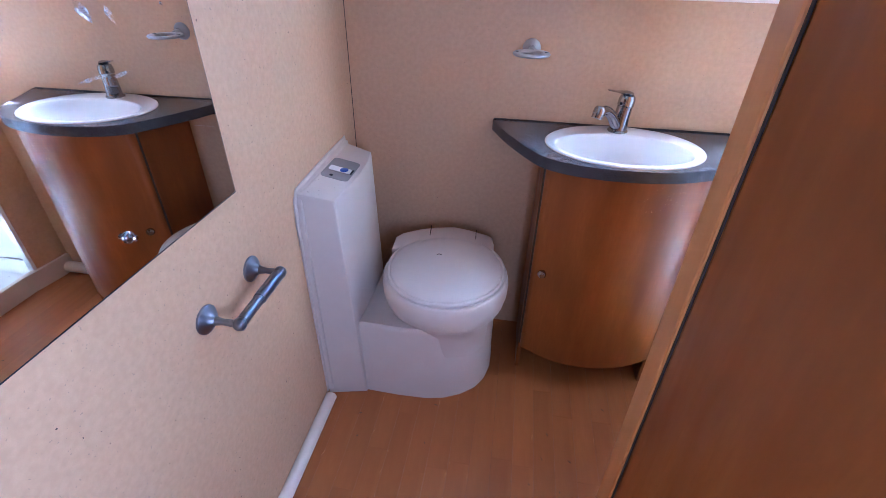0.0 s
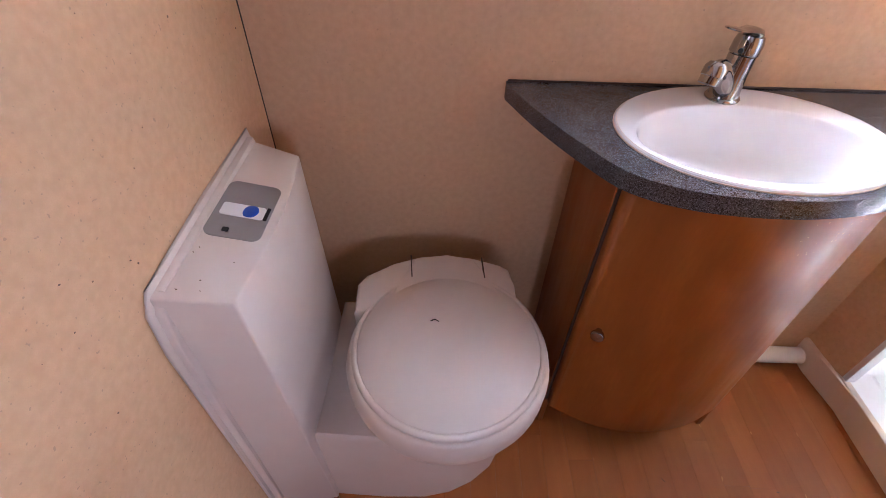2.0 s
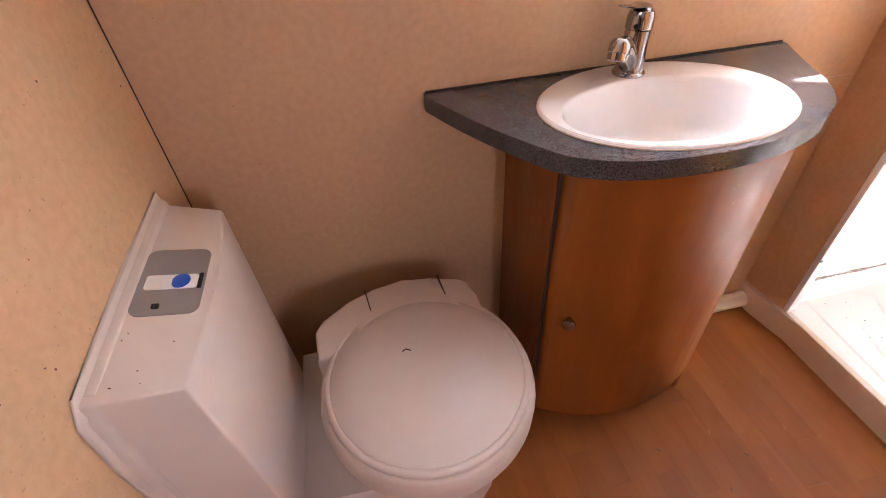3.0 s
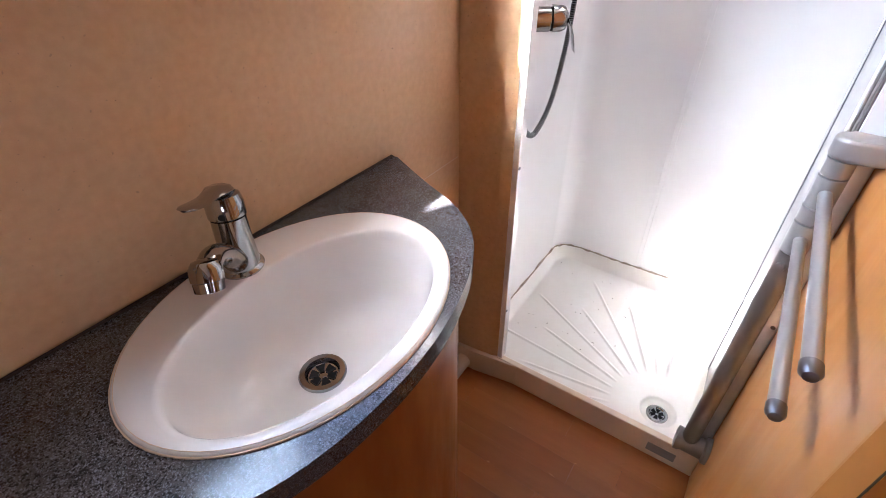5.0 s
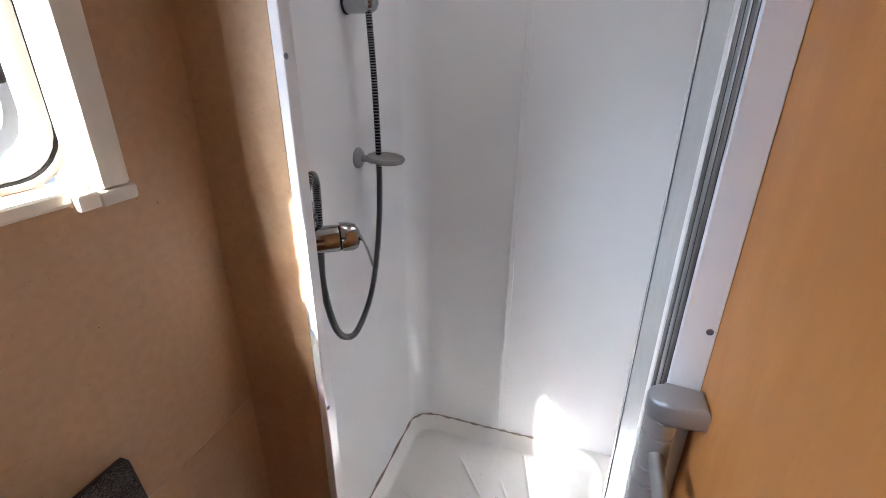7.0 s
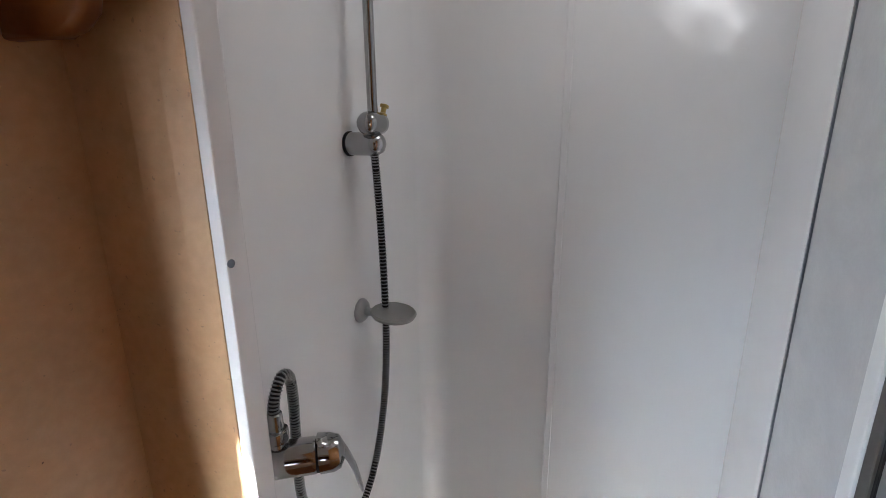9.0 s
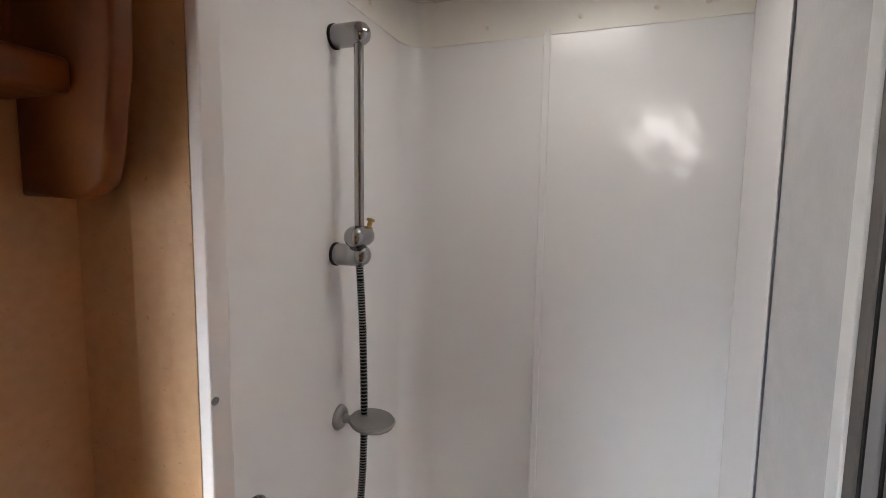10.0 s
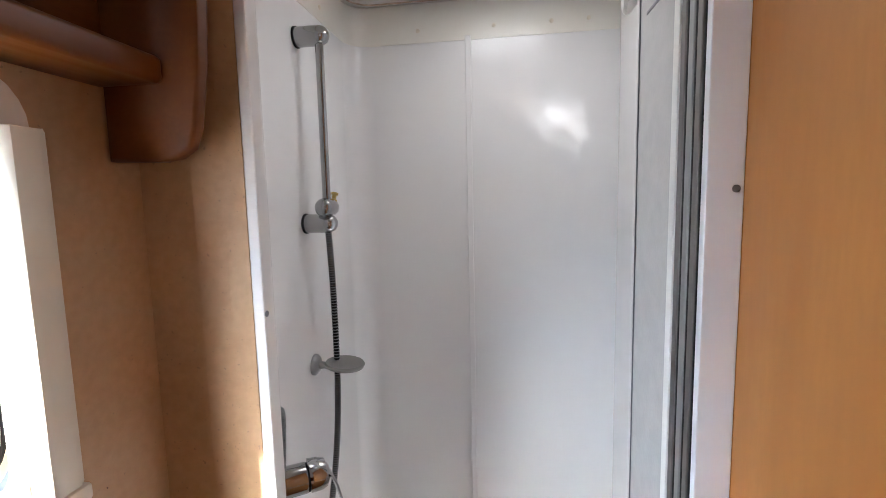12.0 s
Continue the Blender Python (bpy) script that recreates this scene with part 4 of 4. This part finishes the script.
for z in (1.904, 1.485):
    part("bracket", lathe(bmesh.new(), (1.428, SY1 - 0.004, z), (0, -1, 0), [(0, 0.022), (0.050, 0.022), (0.060, 0.0205), (0.068, 0.016), (0.073, 0.008), (0.074, 0.001)]), M_CHROME, rail, "", True)
    part("gasket", lathe(bmesh.new(), (1.428, SY1, z), (0, -1, 0), [(0, 0.0235), (0.005, 0.0235)]), M_BLACK, rail, "black rubber gasket", True)
rb = bmesh.new()
rod(rb, (1.428, SY1 - 0.055, 1.47), (1.428, SY1 - 0.055, 1.915), 0.0095)
part("rail_bar", rb, M_CHROME, rail, "", True)
part("slider", lathe(bmesh.new(), (1.393, SY1 - 0.055, 1.522), (1, 0, 0), [(0, 0.006), (0.004, 0.016), (0.012, 0.0205), (0.024, 0.022), (0.046, 0.022), (0.060, 0.020), (0.068, 0.014), (0.070, 0.004)]), M_CHROME, rail, "", True)
part("slider_knob", lathe(bmesh.new(), (1.452, SY1 - 0.06, 1.530), (0.35, -0.1, 1), [(0, 0.0085), (0.010, 0.0085), (0.012, 0.005), (0.022, 0.005), (0.023, 0.0085), (0.027, 0.0085), (0.028, 0.003)]), M_BRASS, rail, "small brass clamp screw", True)

# glass disc
disc = thing("soap_dish", (1.44, SY1, 1.13), "grey satin soap disc on a short arm over the hose", "soap dish")
part("rose", lathe(bmesh.new(), (1.436, SY1, 1.140), (0, -1, 0), [(0, 0.026), (0.004, 0.026), (0.010, 0.021), (0.014, 0.012)]), M_SILVER, disc, "", True)
part("arm", lathe(bmesh.new(), (1.436, SY1 - 0.012, 1.140), (0, -1, -0.05), [(0, 0.010), (0.016, 0.008), (0.03, 0.012)]), M_SILVER, disc, "", True)
dd = bmesh.new()
sections(dd, [[(1.440 + r * 1.0 * math.cos(2 * math.pi * k / 40), SY1 - 0.076 + r * math.sin(2 * math.pi * k / 40), z + 0.010 + 0.10 * r * math.sin(2 * math.pi * k / 40)) for k in range(40)] for r, z in ((0.030, 1.122), (0.044, 1.127), (0.048, 1.134), (0.045, 1.138), (0.03, 1.136), (0.005, 1.135))])
part("dish", dd, M_SATIN_DARK, disc, "shallow round dish", True)

# mixer
mixer = thing("shower_mixer", (1.1, SY1, 1.05), "chrome shower mixer with lever on the wall", "mixer tap")
MP, MA = Vector((1.060, 1.926, 1.068)), Vector((0.55, -0.835, 0)).normalized()
MS = Vector((-MA.y, MA.x, 0))
part("escutcheon", lathe(bmesh.new(), MP - MA * 0.016, MA, [(0, 0.032), (0.018, 0.032), (0.022, 0.030), (0.024, 0.027)]), M_CHROME, mixer, "", True)
part("body", lathe(bmesh.new(), MP + MA * 0.004, MA, [(0, 0.0255), (0.072, 0.0255), (0.075, 0.0245)]), M_CHROME, mixer, "", True)
part("seal_ring", lathe(bmesh.new(), MP + MA * 0.079, MA, [(0, 0.0240), (0.004, 0.0240)]), M_BLACK, mixer, "dark joint ring", True)
part("cap", lathe(bmesh.new(), MP + MA * 0.083, MA + UP * 0.05, [(0, 0.0265), (0.018, 0.0265), (0.028, 0.023), (0.034, 0.012), (0.0355, 0.001)]), M_CHROME, mixer, "", True)
ml = bmesh.new()
mlp = [(-0.010, 0.023, 0.016, 0.007), (0.010, 0.018, 0.018, 0.011), (0.023, 0.002, 0.016, 0.011), (0.033, -0.022, 0.014, 0.009), (0.039, -0.044, 0.012, 0.0075), (0.044, -0.066, 0.009, 0.005)]
sections(ml, [[MP + MA * (0.094 + d - sz * t * 0.6) + MS * (sx * w) + UP * (h + sz * t * 0.8) for sx, sz in ((-1, 0), (-0.7, 0.8), (0, 1), (0.7, 0.8), (1, 0), (0.7, -0.8), (0, -1), (-0.7, -0.8))] for d, h, w, t in mlp])
part("lever", ml, M_CHROME, mixer, "", True, angle=60)
OUT = MP + MA * 0.028
part("outlet", lathe(bmesh.new(), OUT + UP * 0.020, UP, [(0, 0.012), (0.010, 0.010), (0.012, 0.0155), (0.014, 0.0165), (0.028, 0.0165), (0.030, 0.012)], 16), M_CHROME, mixer, "", True)

# hose
hose = thing("shower_hose", (1.4, SY1 - 0.05, 1.0), "ribbed metal shower hose hanging in a loop", "hose")
hp = smooth_path([OUT + UP * 0.048, OUT + UP * 0.080, OUT + UP * 0.102 + Vector((0.008, 0.0, 0)), OUT + UP * 0.116 + Vector((0.024, 0.002, 0)), OUT + UP * 0.104 + Vector((0.042, 0.006, 0)), OUT + UP * 0.06 + Vector((0.052, 0.012, 0)), (1.136, 1.925, 1.04), (1.150, 1.938, 0.93),
                  (1.186, 1.945, 0.810), (1.232, 1.948, 0.745), (1.300, SY1 - 0.040, 0.722), (1.385, SY1 - 0.042, 0.790), (1.438, SY1 - 0.045, 0.930), (1.452, SY1 - 0.050, 1.10), (1.440, SY1 - 0.055, 1.32), (1.428, SY1 - 0.055, 1.47)], 60)
part("hose_pipe", tube(bmesh.new(), hp, 0.0068, 10), M_BLACK, hose, "", True)
ribs = bmesh.new()
acc = 0.0
for i in range(1, len(hp) - 1):
    acc += (hp[i] - hp[i - 1]).length
    if acc > 0.0046:
        acc = 0.0
        d = (hp[i + 1] - hp[i - 1]).normalized()
        lathe(ribs, hp[i] - d * 0.0016, d, [(0, 0.0064), (0.0004, 0.0082), (0.0022, 0.0082), (0.0026, 0.0064)], 10)
tagged(part("hose_ribs", ribs, M_HOSE, hose, "spiral ribs of the hose", True), kind="stuff")
ferr = bmesh.new()
lathe(ferr, OUT + UP * 0.049, (0, 0, 1), [(0, 0.0115), (0.024, 0.0105), (0.026, 0.008)], 16)
part("ferrule", ferr, M_CHROME, hose, "", True)

# ---------- towel rail ----------
towel = thing("towel_rail", (0.95, 1.29, 0.03), "grey swivel towel rail with two arms on a pole", "towel rail")
PX, PY = 0.938, 1.298
pb = bmesh.new()
rod(pb, (PX, PY, 0.165), (PX, PY, 0.78), 0.0185, 24)
part("pole", pb, M_ALU_DARK, towel, "grey metal pole", True)
for z0, z1 in ((0.781, 0.840), (0.842, 0.870), (0.872, 0.925), (0.927, 0.955)):
    cb = bmesh.new()
    lathe(cb, (PX, PY, z0), (0, 0, 1), [(0, 0.0185), (0.001, 0.0198), (z1 - z0 - 0.001, 0.0198), (z1 - z0, 0.0185)])
    part("collar", cb, M_SILVER, towel, "silver swivel collar", True)
part("top_bracket", prism(bmesh.new(), [(PX - 0.023, YP), (PX + 0.023, YP), (PX + 0.023, PY)] + [(PX + 0.023 * math.cos(radians(a)), PY + 0.023 * math.sin(radians(a))) for a in range(15, 180, 15)] + [(PX - 0.023, PY)], 0.956, 0.990, "z", 0.007, 3), M_SILVER, towel, "silver top bracket to the wall", True)
part("foot_bracket", lathe(bmesh.new(), (PX, YP, 0.180), (0, 1, 0), [(0, 0.034), (0.010, 0.034), (0.014, 0.027), (0.06, 0.026), (0.066, 0.030), (0.076, 0.030), (0.078, 0.024)]), M_ALU_DARK, towel, "round foot bracket to the wall", True)
part("set_screw", lathe(bmesh.new(), (PX - 0.016, PY + 0.006, 0.755), (-1, 0.4, 0), [(0, 0.008), (0.010, 0.008), (0.012, 0.004)]), M_ALU_DARK, towel, "", True)
for z, x1, y1 in ((0.899, 0.512, 1.300), (0.812, 0.528, 1.300)):
    ab = bmesh.new()
    rod(ab, (PX - 0.01, PY, z), (x1 + 0.012, y1, z), 0.0095, 16)
    arm = part("arm", ab, M_SILVER, towel, "silver swing arm", True)
    part("end_cap", lathe(bmesh.new(), (x1 + 0.014, y1, z), (-1, 0, 0), [(0, 0.0105), (0.012, 0.0105), (0.018, 0.007), (0.020, 0.001)]), M_PEWTER, arm, "dark end cap", True)

# ---------- specks of dirt ----------
rs = random.Random(11)
dirt = bmesh.new()
for k in range(40):
    x, y = rs.uniform(1.25, 1.7), rs.uniform(1.55, 1.93)
    r = rs.uniform(0.0007, 0.002)
    z = tray_z(x, y)
    lathe(dirt, (x, y, z), (0, 0, 1), [(0, r), (0.001, r * 0.8)], 6)
tagged(part("dirt_specks", dirt, M_SPECK, None, "brown dirt specks on the shower tray", kind="stuff", category="dirt"))
crumbs = bmesh.new()
for k in range(46):
    x, y = rs.uniform(-0.45, 0.9), rs.uniform(0.75, 1.6)
    a, l, w = rs.uniform(0, 6.28), rs.uniform(0.002, 0.008), rs.uniform(0.0008, 0.0022)
    u, v = Vector((math.cos(a), math.sin(a))), Vector((-math.sin(a), math.cos(a)))
    c = Vector((x, y))
    prism(crumbs, [tuple(c - u * l), tuple(c - v * w), tuple(c + u * l), tuple(c + v * w)], 0.0003, 0.0016)
chips = bmesh.new()
for k in range(70):
    x, y = XL + 0.0655 * rs.randint(1, 22), rs.uniform(0.55, 1.75)
    if x > 0.25 and y < 1.3:
        continue
    a, l, w = 1.57 + rs.uniform(-0.3, 0.3), rs.uniform(0.003, 0.014), rs.uniform(0.0008, 0.0022)
    u, v = Vector((math.cos(a), math.sin(a))), Vector((-math.sin(a), math.cos(a)))
    c = Vector((x + rs.uniform(-0.004, 0.004), y))
    prism(chips, [tuple(c - u * l), tuple(c - v * w), tuple(c + u * l * 0.7), tuple(c + v * w)], 0.0002, 0.0008)
tagged(part("floor_chips", chips, M_WOOD_LIGHT, None, "pale chipped edges of the floor strips", kind="stuff", category="wear"))
tagged(part("floor_crumbs", crumbs, M_SPECK, None, "dark crumbs and scuffs on the floor", kind="stuff", category="dirt"))

wall_dirt = bmesh.new()
for k in range(190):
    y, z = rs.uniform(0.75, 1.99), rs.uniform(0.12, 1.5)
    if (y > 1.46 and z < 0.83) or (y < 1.27 and z > 0.90):
        continue
    a, l = rs.uniform(0, 6.28), rs.choice((0.0008, 0.0010, 0.0013, 0.0022))
    u, v = Vector((math.cos(a), math.sin(a))) * l, Vector((-math.sin(a), math.cos(a))) * l * rs.uniform(0.4, 0.9)
    c = Vector((y, z))
    prism(wall_dirt, [tuple(c - u), tuple(c - v), tuple(c + u * 0.8), tuple(c + v)], XL - 0.0005, XL + 0.0005, "x")
for k in range(80):
    x, z = rs.uniform(-0.5, 0.95), rs.uniform(0.5, 1.4)
    if (x > 0.09 and z < 0.9) or (-0.06 < x and z > 1.22):
        continue
    a, l = rs.uniform(0, 6.28), rs.choice((0.0006, 0.0008, 0.0012))
    u, v = Vector((math.cos(a), math.sin(a))) * l, Vector((-math.sin(a), math.cos(a))) * l * rs.uniform(0.4, 0.9)
    c = Vector((x, z))
    prism(wall_dirt, [tuple(c - u), tuple(c - v), tuple(c + u), tuple(c + v)], YB - 0.0005, YB + 0.0005, "y")
tagged(part("wall_specks", wall_dirt, M_SPECK, None, "tiny dark dirt specks on the wallboards", kind="stuff", category="dirt"))

# ---------- floor strips, laid last ----------
floor = bpy.data.objects["floor"]
SW, SL = 0.0655, 0.42
unit = B((0, 0, -0.004), (SW - 0.0004, SL - 0.0004, 0.0))
strip_mesh = bpy.data.meshes.new("plank")
bmesh.ops.recalc_face_normals(unit, faces=unit.faces[:])
unit.to_mesh(strip_mesh)
unit.free()
strip_mesh.materials.append(M_FLOOR)
rs = random.Random(7)
x = XL
while x < XS - 0.006:
    w = min(SW, XS - 0.0045 - x)
    y = YE + rs.uniform(-0.4, -0.02)
    while y < YB:
        ln_ = SL * rs.choice((0.7, 0.85, 1.0, 1.15))
        a, b = max(y, YE if x < 0.29 else 1.001), min(y + ln_, YB)
        if b - a > 0.01:
            ob = new("plank", strip_mesh)
            ob.parent = floor
            ob.location = (x, a, 0)
            ob.scale = (w / SW, (b - a) / SL, 1)
        y += ln_
    x += SW
